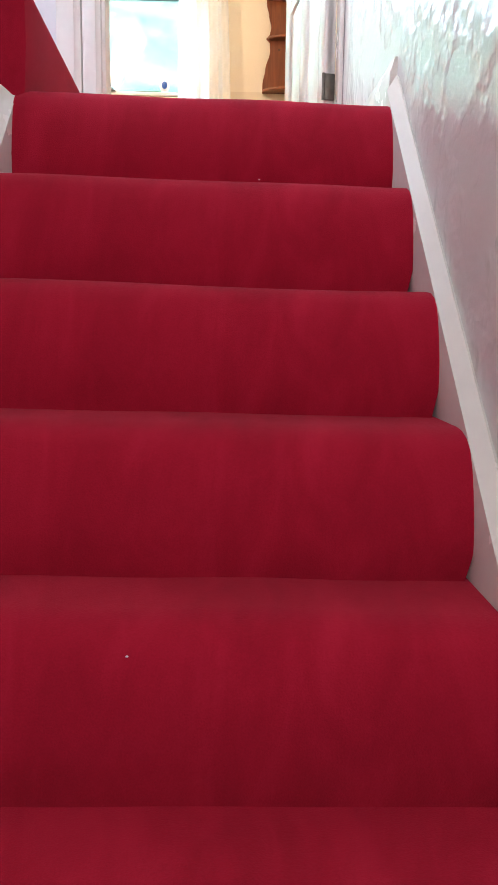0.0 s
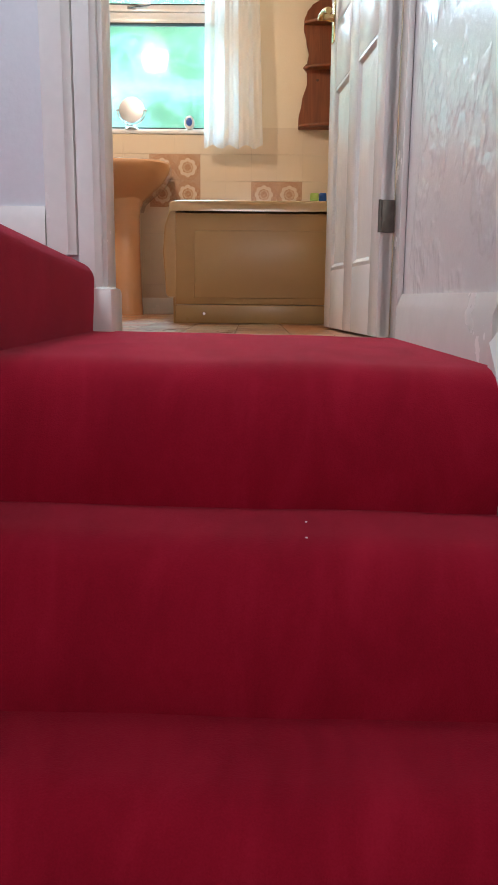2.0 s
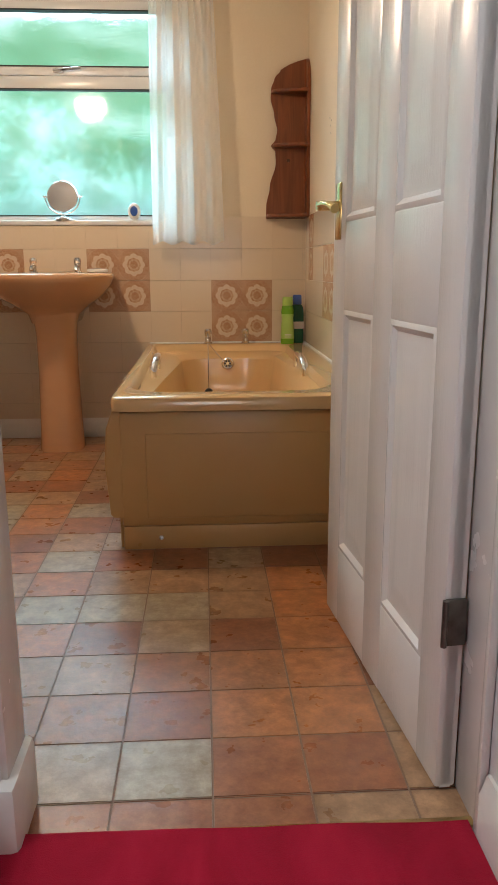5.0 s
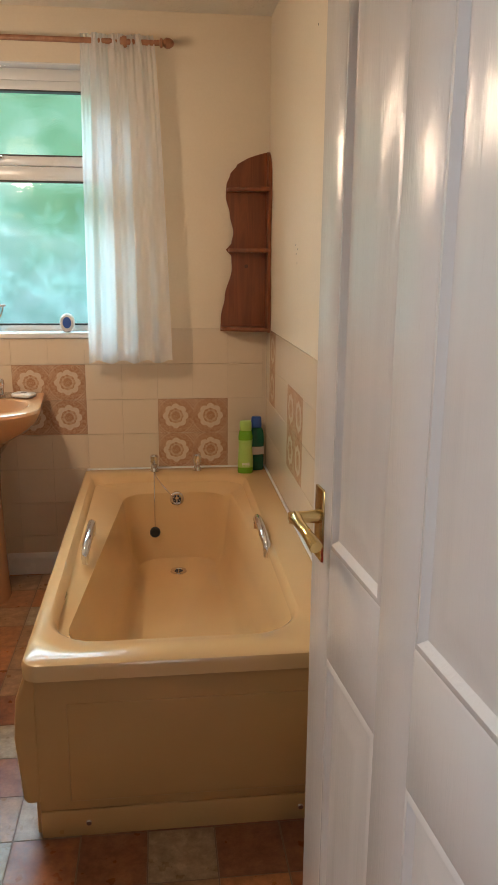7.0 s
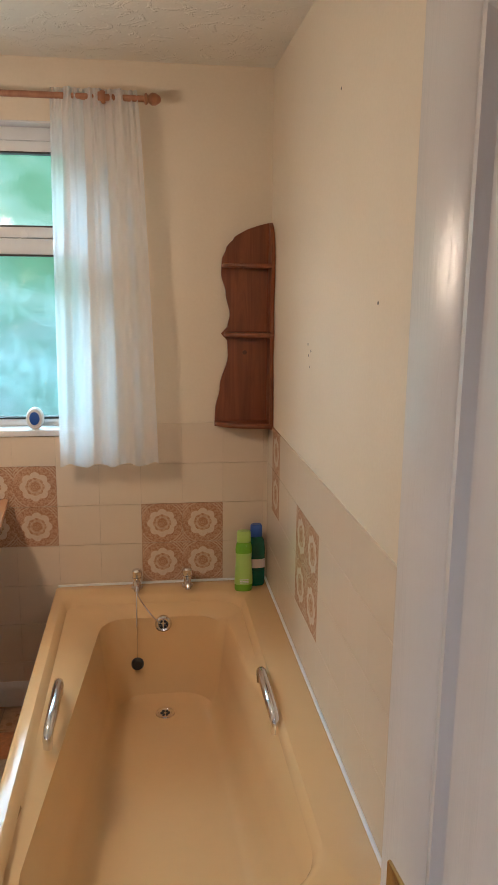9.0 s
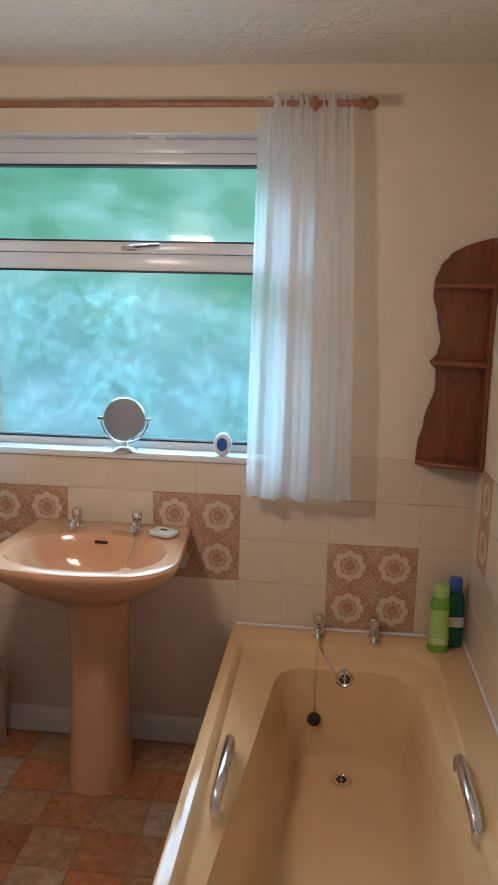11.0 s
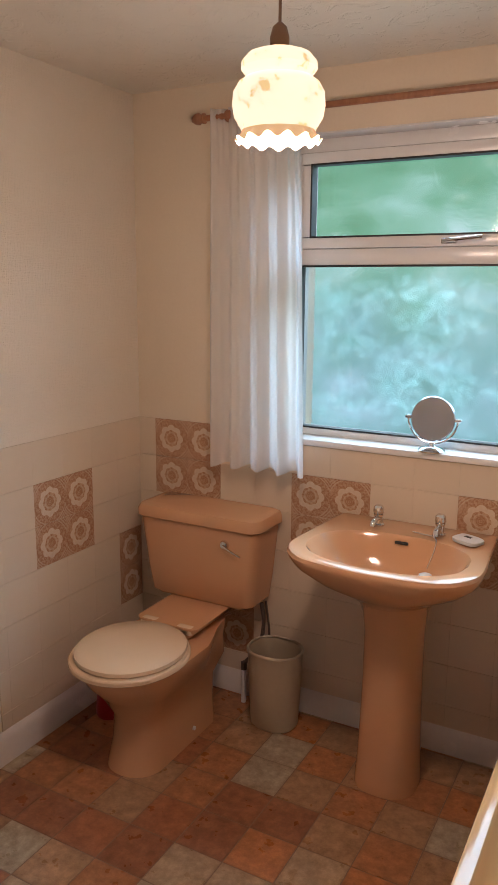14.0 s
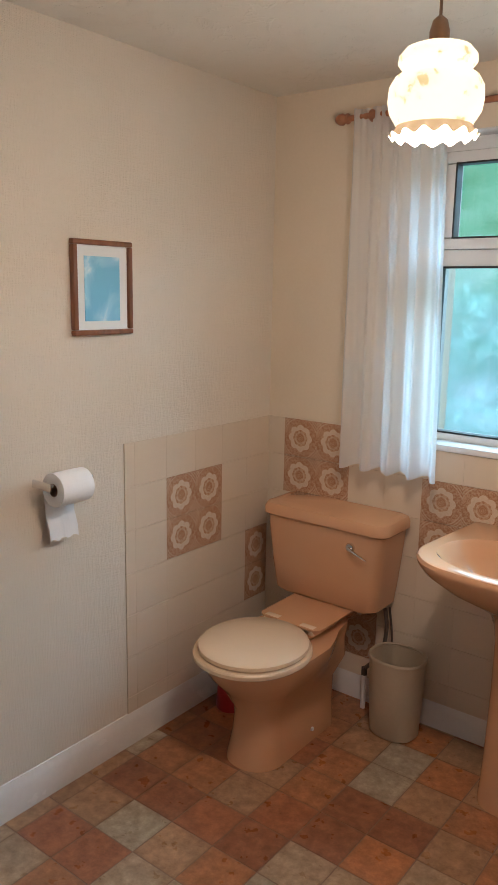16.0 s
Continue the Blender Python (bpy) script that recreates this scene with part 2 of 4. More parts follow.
def sky_mat():
    n = Nodes("hazy_bright_sky")
    n.t.nodes.remove(n.b)
    e = n.add("ShaderNodeEmission", Strength=11.0)
    n.link(n.ramp(n.noise(0.35, 4), [(0.35, (0.42, 0.76, 1.0)), (0.65, (0.66, 0.90, 1.0))]), e.inputs[0])
    n.link(e.outputs[0], n.t.nodes["Material Output"].inputs[0])
    return n.m


def glow_mat(name, colour, strength, petals=False):
    n = Nodes(name)
    n.b.inputs["Roughness"].default_value = 0.2
    n.b.inputs["Base Color"].default_value = (0.8, 0.72, 0.55, 1)
    n.b.inputs["Emission Strength"].default_value = strength
    if petals:
        f = n.ramp(n.noise(26, 4, 0.7), [(0.56, colour), (0.64, (colour[0] * 0.62, colour[1] * 0.52, colour[2] * 0.30))])
        n.link(f, n.b.inputs["Emission Color"])
    else:
        n.b.inputs["Emission Color"].default_value = (*colour, 1)
    return n.m


def art_mat():
    n = Nodes("blue_watercolour_print")
    f = n.noise(9, 4, 0.5, distort=0.6)
    n.link(n.ramp(f, [(0.45, (0.22, 0.52, 0.74)), (0.60, (0.34, 0.63, 0.80)), (0.72, (0.75, 0.85, 0.88))]), n.b.inputs["Base Color"])
    n.b.inputs["Roughness"].default_value = 0.12
    return n.m


M_CARPET, M_RELIEF, M_WEAVE, M_CEIL = carpet_mat(), anaglypta_mat(), weave_mat(), ceiling_mat()
M_FLOOR, M_FLOWER, M_TILE = floor_tile_mat(), flower_tile_mat(), cream_tile_mat()
M_PINE, M_ROD = wood_mat("stained_pine", (0.13, 0.032, 0.010), (0.25, 0.075, 0.026), 0.35), wood_mat("varnished_rod_wood", (0.26, 0.105, 0.05), (0.38, 0.17, 0.085))
M_DARK = wood_mat("dark_wood", (0.045, 0.016, 0.008), (0.10, 0.038, 0.018), 0.4)
M_FRAMEWOOD = wood_mat("brown_frame_wood", (0.16, 0.055, 0.022), (0.27, 0.11, 0.048), 0.3)
M_DOOR, M_CURTAIN, M_GLASS, M_GARDEN, M_SKY = door_mat(), curtain_mat(), glass_mat(), garden_mat(), sky_mat()
M_WALL = surface("cream_emulsion", (0.68, 0.58, 0.44), (0.74, 0.64, 0.50), 1.5, 0.55, grain=90, relief=0.15)
M_LANDWALL = surface("white_landing_paper", (0.66, 0.67, 0.70), (0.72, 0.73, 0.76), 2.0, 0.5, grain=70, relief=0.35, depth=0.003)
M_GLOSS = surface("white_gloss_woodwork", (0.70, 0.67, 0.64), (0.78, 0.75, 0.71), 4.0, 0.25, grain=40, relief=0.05)
M_UPVC = surface("white_window_plastic", (0.70, 0.70, 0.70), (0.76, 0.76, 0.75), 4.0, 0.25, grain=30, relief=0.02)
M_GROUT = surface("cream_grout", (0.60, 0.49, 0.37), (0.66, 0.55, 0.42), 6.0, 0.4, grain=200, relief=0.3)
M_FGROUT = surface("brown_joint", (0.20, 0.125, 0.085), (0.26, 0.165, 0.115), 6.0, 0.7, grain=150, relief=0.3)
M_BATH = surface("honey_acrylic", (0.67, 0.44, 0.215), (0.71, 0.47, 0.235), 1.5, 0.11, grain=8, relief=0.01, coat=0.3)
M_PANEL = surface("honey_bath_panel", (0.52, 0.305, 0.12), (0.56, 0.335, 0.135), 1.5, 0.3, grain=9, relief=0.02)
M_CERAMIC = surface("peach_ceramic", (0.60, 0.33, 0.175), (0.64, 0.355, 0.195), 1.5, 0.12, grain=8, relief=0.01, coat=0.4)
M_SEAT = surface("cream_toilet_seat_plastic", (0.68, 0.50, 0.33), (0.72, 0.54, 0.37), 2.0, 0.2, grain=10, relief=0.01)
M_CHROME = surface("chrome", (0.72, 0.72, 0.74), (0.80, 0.80, 0.82), 5.0, 0.14, metal=1.0, grain=30, relief=0.01)
M_BRASS = surface("polished_brass", (0.62, 0.46, 0.20), (0.72, 0.55, 0.26), 5.0, 0.2, metal=1.0, grain=30, relief=0.01)
M_STEEL = surface("dull_steel_hinge", (0.10, 0.09, 0.075), (0.18, 0.16, 0.14), 40.0, 0.4, metal=0.8)
M_BLACK = surface("black_rubber", (0.012, 0.011, 0.011), (0.025, 0.022, 0.02), 20.0, 0.5)
M_PAPER = surface("white_tissue", (0.78, 0.77, 0.76), (0.84, 0.83, 0.82), 20.0, 0.9, grain=300, relief=0.4)
M_MOUNT = surface("white_card_mount", (0.76, 0.76, 0.74), (0.80, 0.80, 0.78), 5.0, 0.15)
M_ART, M_LEAFGLASS = art_mat(), leaf_glass_mat()
M_MIRROR = surface("mirror_silvering", (0.90, 0.90, 0.90), (0.92, 0.92, 0.92), 1.0, 0.09, metal=1.0, grain=2, relief=0.0)
M_WHITE = surface("white_plastic", (0.72, 0.71, 0.69), (0.78, 0.77, 0.75), 10.0, 0.35)
M_BLUE = surface("blue_plastic", (0.02, 0.08, 0.35), (0.03, 0.11, 0.42), 10.0, 0.3)
M_LIME = surface("lime_shampoo_plastic", (0.16, 0.42, 0.03), (0.20, 0.48, 0.04), 20.0, 0.25)
M_LIMEPALE = surface("pale_lime_label", (0.36, 0.58, 0.12), (0.42, 0.62, 0.16), 20.0, 0.3)
M_TEAL = surface("deep_green_gel_plastic", (0.006, 0.11, 0.065), (0.01, 0.15, 0.09), 20.0, 0.2)
M_BIN = surface("beige_bin_plastic", (0.42, 0.34, 0.24), (0.47, 0.38, 0.27), 6.0, 0.4)
M_RED = surface("red_plastic", (0.32, 0.008, 0.01), (0.40, 0.012, 0.014), 8.0, 0.35)
M_HOSE = surface("braided_hose", (0.06, 0.045, 0.035), (0.13, 0.10, 0.08), 120.0, 0.5)
M_SHADE = glow_mat("lit_opal_glass", (1.0, 0.84, 0.58), 1.15, True)
M_SHADERIM = glow_mat("amber_frilled_glass", (1.0, 0.55, 0.22), 0.45)
M_HOLDER = surface("brown_lampholder", (0.24, 0.13, 0.07), (0.30, 0.17, 0.10), 8.0, 0.4)
M_HALL = surface("hall_wall_paint", (0.66, 0.62, 0.58), (0.72, 0.68, 0.63), 2.0, 0.6)


# ---- mesh helpers ----
def part(name, bm, material, parent=None, label="", smooth=True):
    bmesh.ops.recalc_face_normals(bm, faces=bm.faces)
    me = bpy.data.meshes.new(name)
    bm.to_mesh(me)
    bm.free()
    me.materials.append(material)
    if smooth:
        me.polygons.foreach_set("use_smooth", [True] * len(me.polygons))
        me.set_sharp_from_angle(angle=radians(38))
    ob = new(name, me)
    ob.parent = parent
    return tagged(ob, label)


def thing(name, label, category, group="", kind=""):
    return tagged(new(name), label, category, group, kind)


def box(x0, x1, y0, y1, z0, z1, bevel=0.0, seg=2, bm=None):
    own = bmesh.new()
    bmesh.ops.create_cube(own, size=1)
    for v in own.verts:
        v.co = Vector(((x0 + x1) / 2 + v.co.x * (x1 - x0), (y0 + y1) / 2 + v.co.y * (y1 - y0), (z0 + z1) / 2 + v.co.z * (z1 - z0)))
    if bevel:
        bmesh.ops.bevel(own, geom=own.edges[:], offset=bevel, segments=seg, affect="EDGES", profile=0.5)
    if bm is None:
        return own
    return merge(bm, own)


def merge(bm, other, m=None):
    me = bpy.data.meshes.new("tmp")
    other.to_mesh(me)
    other.free()
    if m is not None:
        me.transform(m)
    bm.from_mesh(me)
    bpy.data.meshes.remove(me)
    return bm


def loft(loops, cap_first=False, cap_last=False, closed=True, bm=None):
    bm = bm or bmesh.new()
    rings = [[bm.verts.new(p) for p in loop] for loop in loops]
    n = len(rings[0])
    for a, b in zip(rings, rings[1:]):
        for i in range(n if closed else n - 1):
            bm.faces.new((a[i], a[(i + 1) % n], b[(i + 1) % n], b[i]))
    if cap_first:
        bm.faces.new(rings[0])
    if cap_last:
        bm.faces.new(rings[-1])
    return bm


def lathe(profile, seg=24, at=(0, 0, 0), axis="Z", cap=True, bm=None):
    """Profile rows: radius, height."""
    loops = []
    for r, h in profile:
        ring = []
        for i in range(seg):
            a = 2 * math.pi * i / seg
            p = (r * math.cos(a), r * math.sin(a), h)
            p = p if axis == "Z" else ((h, p[0], p[1]) if axis == "X" else (p[0], h, p[1]))
            ring.append(Vector(p) + Vector(at))
        loops.append(ring)
    return loft(loops, cap, cap, True, bm)


def tube(points, radius, seg=10, bm=None):
    pts = [Vector(p) for p in points]
    loops = []
    for i, p in enumerate(pts):
        d = (pts[min(i + 1, len(pts) - 1)] - pts[max(i - 1, 0)]).normalized()
        u = d.orthogonal().normalized() if abs(d.z) > 0.95 else d.cross(Vector((0, 0, 1))).normalized()
        w = d.cross(u)
        r = radius(i / (len(pts) - 1)) if callable(radius) else radius
        loops.append([p + r * (math.cos(2 * math.pi * k / seg) * u + math.sin(2 * math.pi * k / seg) * w) for k in range(seg)])
    return loft(loops, True, True, True, bm)


def curve_points(ctrl, n=16):
    """Smooth path through control points."""
    c = [Vector(p) for p in ctrl]
    c = [c[0] * 2 - c[1]] + c + [c[-1] * 2 - c[-2]]
    out = []
    for i in range(1, len(c) - 2):
        for k in range(n):
            t = k / n
            a, b, d, e = c[i - 1], c[i], c[i + 1], c[i + 2]
            out.append(0.5 * (2 * b + (d - a) * t + (2 * a - 5 * b + 4 * d - e) * t * t + (3 * b - a - 3 * d + e) * t ** 3))
    return out + [c[-2]]


def rounded(x0, x1, y0, y1, z, radii, n=8, bulge=0.0):
    """A rounded rectangle: radii at (x0,y0), (x1,y0), (x1,y1), (x0,y1). bulge pushes the y0 side out."""
    if isinstance(radii, (int, float)):
        radii = (radii,) * 4
    pts = []
    for (cx, cy, sx, sy, a0), r in zip(((x0, y0, 1, 1, 180), (x1, y0, -1, 1, 270), (x1, y1, -1, -1, 0), (x0, y1, 1, -1, 90)), radii):
        for i in range(n):
            a = radians(a0 + 90 * i / (n - 1))
            pts.append(Vector((cx + sx * r + r * math.cos(a), cy + sy * r + r * math.sin(a), z)))
    dense = []
    for i, p in enumerate(pts):
        q = pts[(i + 1) % len(pts)]
        k = 6 if i % n == n - 1 else 1
        dense += [p.lerp(q, j / k) for j in range(k)]
    for p in dense:
        u = (p.x - x0) / (x1 - x0)
        f = max(0.0, (y1 - p.y) / (y1 - y0))
        p.y -= bulge * math.sin(math.pi * min(max(u, 0), 1)) * f
    return dense


def oval(cx, cy, a, b, z, n=40, square=2.0):
    out = []
    for i in range(n):
        t = 2 * math.pi * i / n
        c, s = math.cos(t), math.sin(t)
        out.append(Vector((cx + a * math.copysign(abs(c) ** (2 / square), c), cy + b * math.copysign(abs(s) ** (2 / square), s), z)))
    return out


def structure(name, bm, material, label, category):
    return tagged(part(name, bm, material), label, category, kind="structure")


# ---- plan ----
XL, XR, YD, YB, ZC = -1.912, 0.478, 2.20, 5.0, 2.315   # bathroom: side walls, inner face of door wall, window wall, ceiling
T, T0 = 0.1525, 1.093                                  # wall tile pitch and top of tiling
NOSE, GOING, RISE, STEPS = 1.285, 0.196, 0.196, 13     # staircase
SXL, SXR = -0.432, 0.372                                # stair walls
OX0, OX1, OZ = -0.358, 0.387, 2.0                      # door opening
WX0, WX1, WZ0, WZ1 = -1.258, -0.18, 1.062, 2.118       # window opening
BOT = -RISE * STEPS

# ---- structure ----
w = structure("wall_window", box(XL - 0.15, WX0, YB, YB + 0.25, 0, ZC), M_WALL, "cream painted bathroom wall round the window", "wall")
for x0, x1, z0, z1 in ((WX1, XR + 0.15, 0, ZC), (WX0, WX1, 0, WZ0), (WX0, WX1, WZ1, ZC)):
    part("wall_piece", box(x0, x1, YB, YB + 0.25, z0, z1), M_WALL, w)
structure("wall_west", box(XL - 0.15, XL, YD, YB, 0, ZC), M_WEAVE, "cream woven-textured wallpaper above pale tiles", "wall")
structure("wall_east", box(XR, XR + 0.15, YD, YB, 0, ZC), M_WALL, "cream painted bathroom wall beside the bath", "wall")
w = structure("wall_door", box(XL - 0.15, OX0, YD - 0.10, YD, 0, 2.6), M_LANDWALL, "white papered wall with the bathroom doorway", "wall")
part("wall_piece", box(OX1, XR + 0.15, YD - 0.10, YD, 0, 2.6), M_LANDWALL, w)
part("wall_piece", box(OX0, OX1, YD - 0.10, YD, OZ, 2.6), M_LANDWALL, w)
structure("ceiling", box(XL - 0.15, XR + 0.15, YD, YB + 0.25, ZC, ZC + 0.1), M_CEIL, "cream swirled plaster bathroom ceiling", "ceiling")
structure("ceiling_landing", box(-1.85, 0.60, -2.6, YD, 2.6, 2.7), M_CEIL, "white plaster landing ceiling", "ceiling")
structure("wall_stairs_east", box(SXR, SXR + 0.12, -2.5, YD - 0.10, BOT, 2.6), M_RELIEF, "glossy white relief wallpaper beside the stairs", "wall")
structure("wall_stairs_west", box(SXL - 0.1, SXL, -2.5, 1.26, BOT, 2.6), M_RELIEF, "glossy white relief wallpaper beside the stairs", "wall")
structure("wall_hall", box(SXL - 0.1, SXR + 0.12, -2.6, -2.5, BOT, 2.6), M_HALL, "plain painted wall at the stair foot", "wall")
structure("wall_landing_west", box(-1.85, -1.75, 0.1, YD - 0.10, 0, 2.6), M_LANDWALL, "white papered landing wall", "wall")
structure("wall_landing_south", box(-1.75, SXL - 0.1, 0.1, 0.2, 0, 2.6), M_LANDWALL, "white papered landing wall", "wall")
structure("floor_hall", box(SXL, SXR, -2.5, NOSE - GOING * STEPS + 0.02, BOT - 0.1, BOT), M_CARPET, "red carpeted hall floor", "floor")
structure("floor", box(XL, XR, YD - 0.08, YB, -0.12, -0.0013), M_FGROUT, "terracotta patterned vinyl tile floor with dark joints", "floor")

# skirtings
def skirting(name, x0, x1, y0, y1, z, h, axis, side):
    """axis: the way it runs; side: +1 or -1, the way it faces."""
    prof = [(0, 0), (0.016, 0), (0.016, h * 0.72), (0.011, h * 0.84), (0.006, h), (0, h)]
    if axis == "x":
        loops = [[Vector((x, y0 + side * d, z + q)) for d, q in prof] for x in (x0, x1)]
    else:
        loops = [[Vector((x0 + side * d, y, z + q)) for d, q in prof] for y in (y0, y1)]
    return structure(name, loft(loops, True, True), M_GLOSS, "white gloss painted skirting board", "skirting")


skirting("baseboard_window", XL, XR, YB, YB, 0, 0.098, "x", -1)
skirting("baseboard_west", XL, XL, YD, YB - 0.017, 0, 0.118, "y", 1)
skirting("baseboard_door", XL + 0.02, OX0 - 0.06, YD, YD, 0, 0.10, "x", 1)
skirting("baseboard_landing_east", SXR, SXR, NOSE + 0.05, YD - 0.125, 0, 0.115, "y", -1)
skirting("baseboard_landing", -1.75, -0.48, YD - 0.10, YD - 0.10, 0.2, 0.112, "x", -1)

# stair strings
def string(name, x0, x1):
    k = RISE / GOING
    loops = []
    wall_side = 0.024
    for y in (NOSE + 0.030, NOSE - GOING * STEPS):
        top = (y - NOSE) * k + 0.020
        at0, at1 = (top + wall_side, top) if x0 < 0 else (top, top + wall_side)
        loops.append([Vector((x0, y, top - 0.42)), Vector((x1, y, top - 0.42)), Vector((x1, y, at1 - 0.006)), Vector((x1 - 0.005, y, at1)), Vector((x0 + 0.005, y, at0)), Vector((x0, y, at0 - 0.006))])
    return structure(name, loft(loops, True, True), M_GLOSS, "white gloss painted stair string board", "skirting")


string("trim_string_east", 0.347, SXR)
string("trim_string_west", SXL, -0.394)


def step_mesh(width_x0, width_x1, depth, rise, seed):
    """One carpeted step: tread with a softly rolled nose and a riser that swells out."""
    prof = [(depth + 0.07, 0.0), (0.035, 0.0), (0.012, -0.003), (-0.008, -0.011), (-0.024, -0.026), (-0.037, -0.048), (-0.047, -0.076),
            (-0.054, -0.106), (-0.058, -0.136), (-0.058, -0.165), (-0.054, -rise - 0.004), (depth + 0.07, -rise - 0.004)]
    n = 18
    loops = []
    for k in range(n + 1):
        u = k / n
        x = width_x0 + (width_x1 - width_x0) * u
        ring = []
        for d, z in prof:
            wob = 0.004 * noise.noise((x * 5, seed * 3.1 + d * 5, z * 9))
            side = 0.008 * min(1.0, -z / 0.10) * (1 if z > -0.13 else 1 - (-z - 0.13) / 0.07 * 1.6)
            ring.append(Vector((x + side * (2 * u - 1), d + wob, z + wob)))
        loops.append(ring)
    return loft(loops, True, True)


stairs = thing("staircase", "steep staircase fully covered in crimson carpet", "stairs", kind="structure")
for i in range(1, STEPS):
    s = part("carpeted_step", step_mesh(-0.392, 0.346, GOING, RISE, i), M_CARPET, stairs)
    s.matrix_basis = pose(0, NOSE - GOING * i, -RISE * i + 0.018, 0, 0.8, 0)
bm = bmesh.new()
for lx, ly, lz in ((-0.08, 0.40, -RISE * 4), (0.082, 1.165, -RISE), (0.078, 1.10, -RISE)):
    lathe([(0.0012, 0), (0.0018, 0.0008), (0.0008, 0.0016)], 8, (lx, ly, lz + 0.018), bm=bm)
lint = part("lint_specks", bm, M_PAPER)
tagged(lint, "small pale lint specks on the red carpet", "lint", kind="stuff")
landing = thing("floor_landing", "crimson carpeted quarter landing before the bathroom", "floor", kind="structure")
s = part("landing_carpet", step_mesh(-0.392, SXR - 0.017, YD - 0.09 - NOSE - 0.07, RISE, 0), M_CARPET, landing)
s.matrix_basis = pose(0, NOSE, 0.016, 0, 0.8, 0)
up = thing("floor_upper_landing", "crimson carpeted step up to the upper landing", "floor", kind="structure")
bm = bmesh.new()
pr = [Vector((-1.75, 0, 0.003)), Vector((-0.372, 0, 0.003)), Vector((-0.366, 0, 0.10))]
for i in range(8):
    a = radians(-10 + 100 * i / 7)
    pr.append(Vector((-0.408 + 0.042 * math.cos(a), 0, 0.160 + 0.042 * math.sin(a))))
pr.append(Vector((-1.75, 0, 0.202)))
ys = [1.268, 1.275, 1.30] + [1.30 + 0.797 * k / 10 for k in range(1, 11)]
loops = []
for j, y in enumerate(ys):
    ins = (0.02, 0.006, 0.0)[j] if j < 3 else 0
    loops.append([Vector((p.x - (ins if p.x > -1 else 0), y, p.z - (ins if p.z > 0.11 else 0) + (0.03 - 0.05 * (y - 1.27) / 0.83 if p.z > 0.11 else 0))) for p in pr])
loft(loops, True, True, True, bm)
part("carpeted_step", bm, M_CARPET, up)
part("upper_floor", box(-1.75, SXL - 0.1, 0.2, 1.268, 0.0, 0.2), M_CARPET, up)
structure("trim_threshold", box(OX0, OX1, YD - 0.098, YD - 0.076, -0.01, 0.006, 0.003), M_BRASS, "brass carpet threshold strip", "threshold")

# door lining and architraves
dl = thing("door_frame", "white gloss painted door lining and architrave", "door frame", kind="structure")
for x0, x1 in ((OX0, OX0 + 0.022), (OX1 - 0.022, OX1)):
    part("jamb", box(x0, x1, YD - 0.104, YD + 0.004, 0, OZ, 0.002), M_GLOSS, dl)
part("head", box(OX0, OX1, YD - 0.104, YD + 0.004, OZ - 0.022, OZ, 0.002), M_GLOSS, dl)


def architrave(x0, x1, y, side, z0=0.0):
    bm = bmesh.new()
    wdt = x1 - x0
    prof = [(x0, 0), (x0, 0.010), (x0 + wdt * 0.2, 0.018), (x0 + wdt * 0.7, 0.018), (x0 + wdt * 0.8, 0.012), (x0 + wdt * 0.95, 0.010), (x1, 0)]
    return loft([[Vector((px, y + side * d, z)) for px, d in prof] for z in (z0, OZ + 0.05)], True, True, True, bm)


part("architrave", architrave(-0.402, -0.346, YD - 0.104, -1), M_GLOSS, dl)
part("architrave", architrave(-0.478, -0.404, YD - 0.102, -1, 0.2), M_GLOSS, dl)
part("architrave", box(OX1 - 0.030, SXR - 0.001, YD - 0.120, YD - 0.1045, 0, OZ + 0.05, 0.003), M_GLOSS, dl)
part("plinth_block", box(-0.41, -0.322, YD - 0.13, YD + 0.012, 0, 0.125, 0.012), M_GLOSS, dl)
part("architrave", architrave(OX0 - 0.05, OX0 + 0.012, YD + 0.004, 1), M_GLOSS, dl)
part("architrave", architrave(OX1 - 0.012, OX1 + 0.05, YD + 0.004, 1), M_GLOSS, dl)


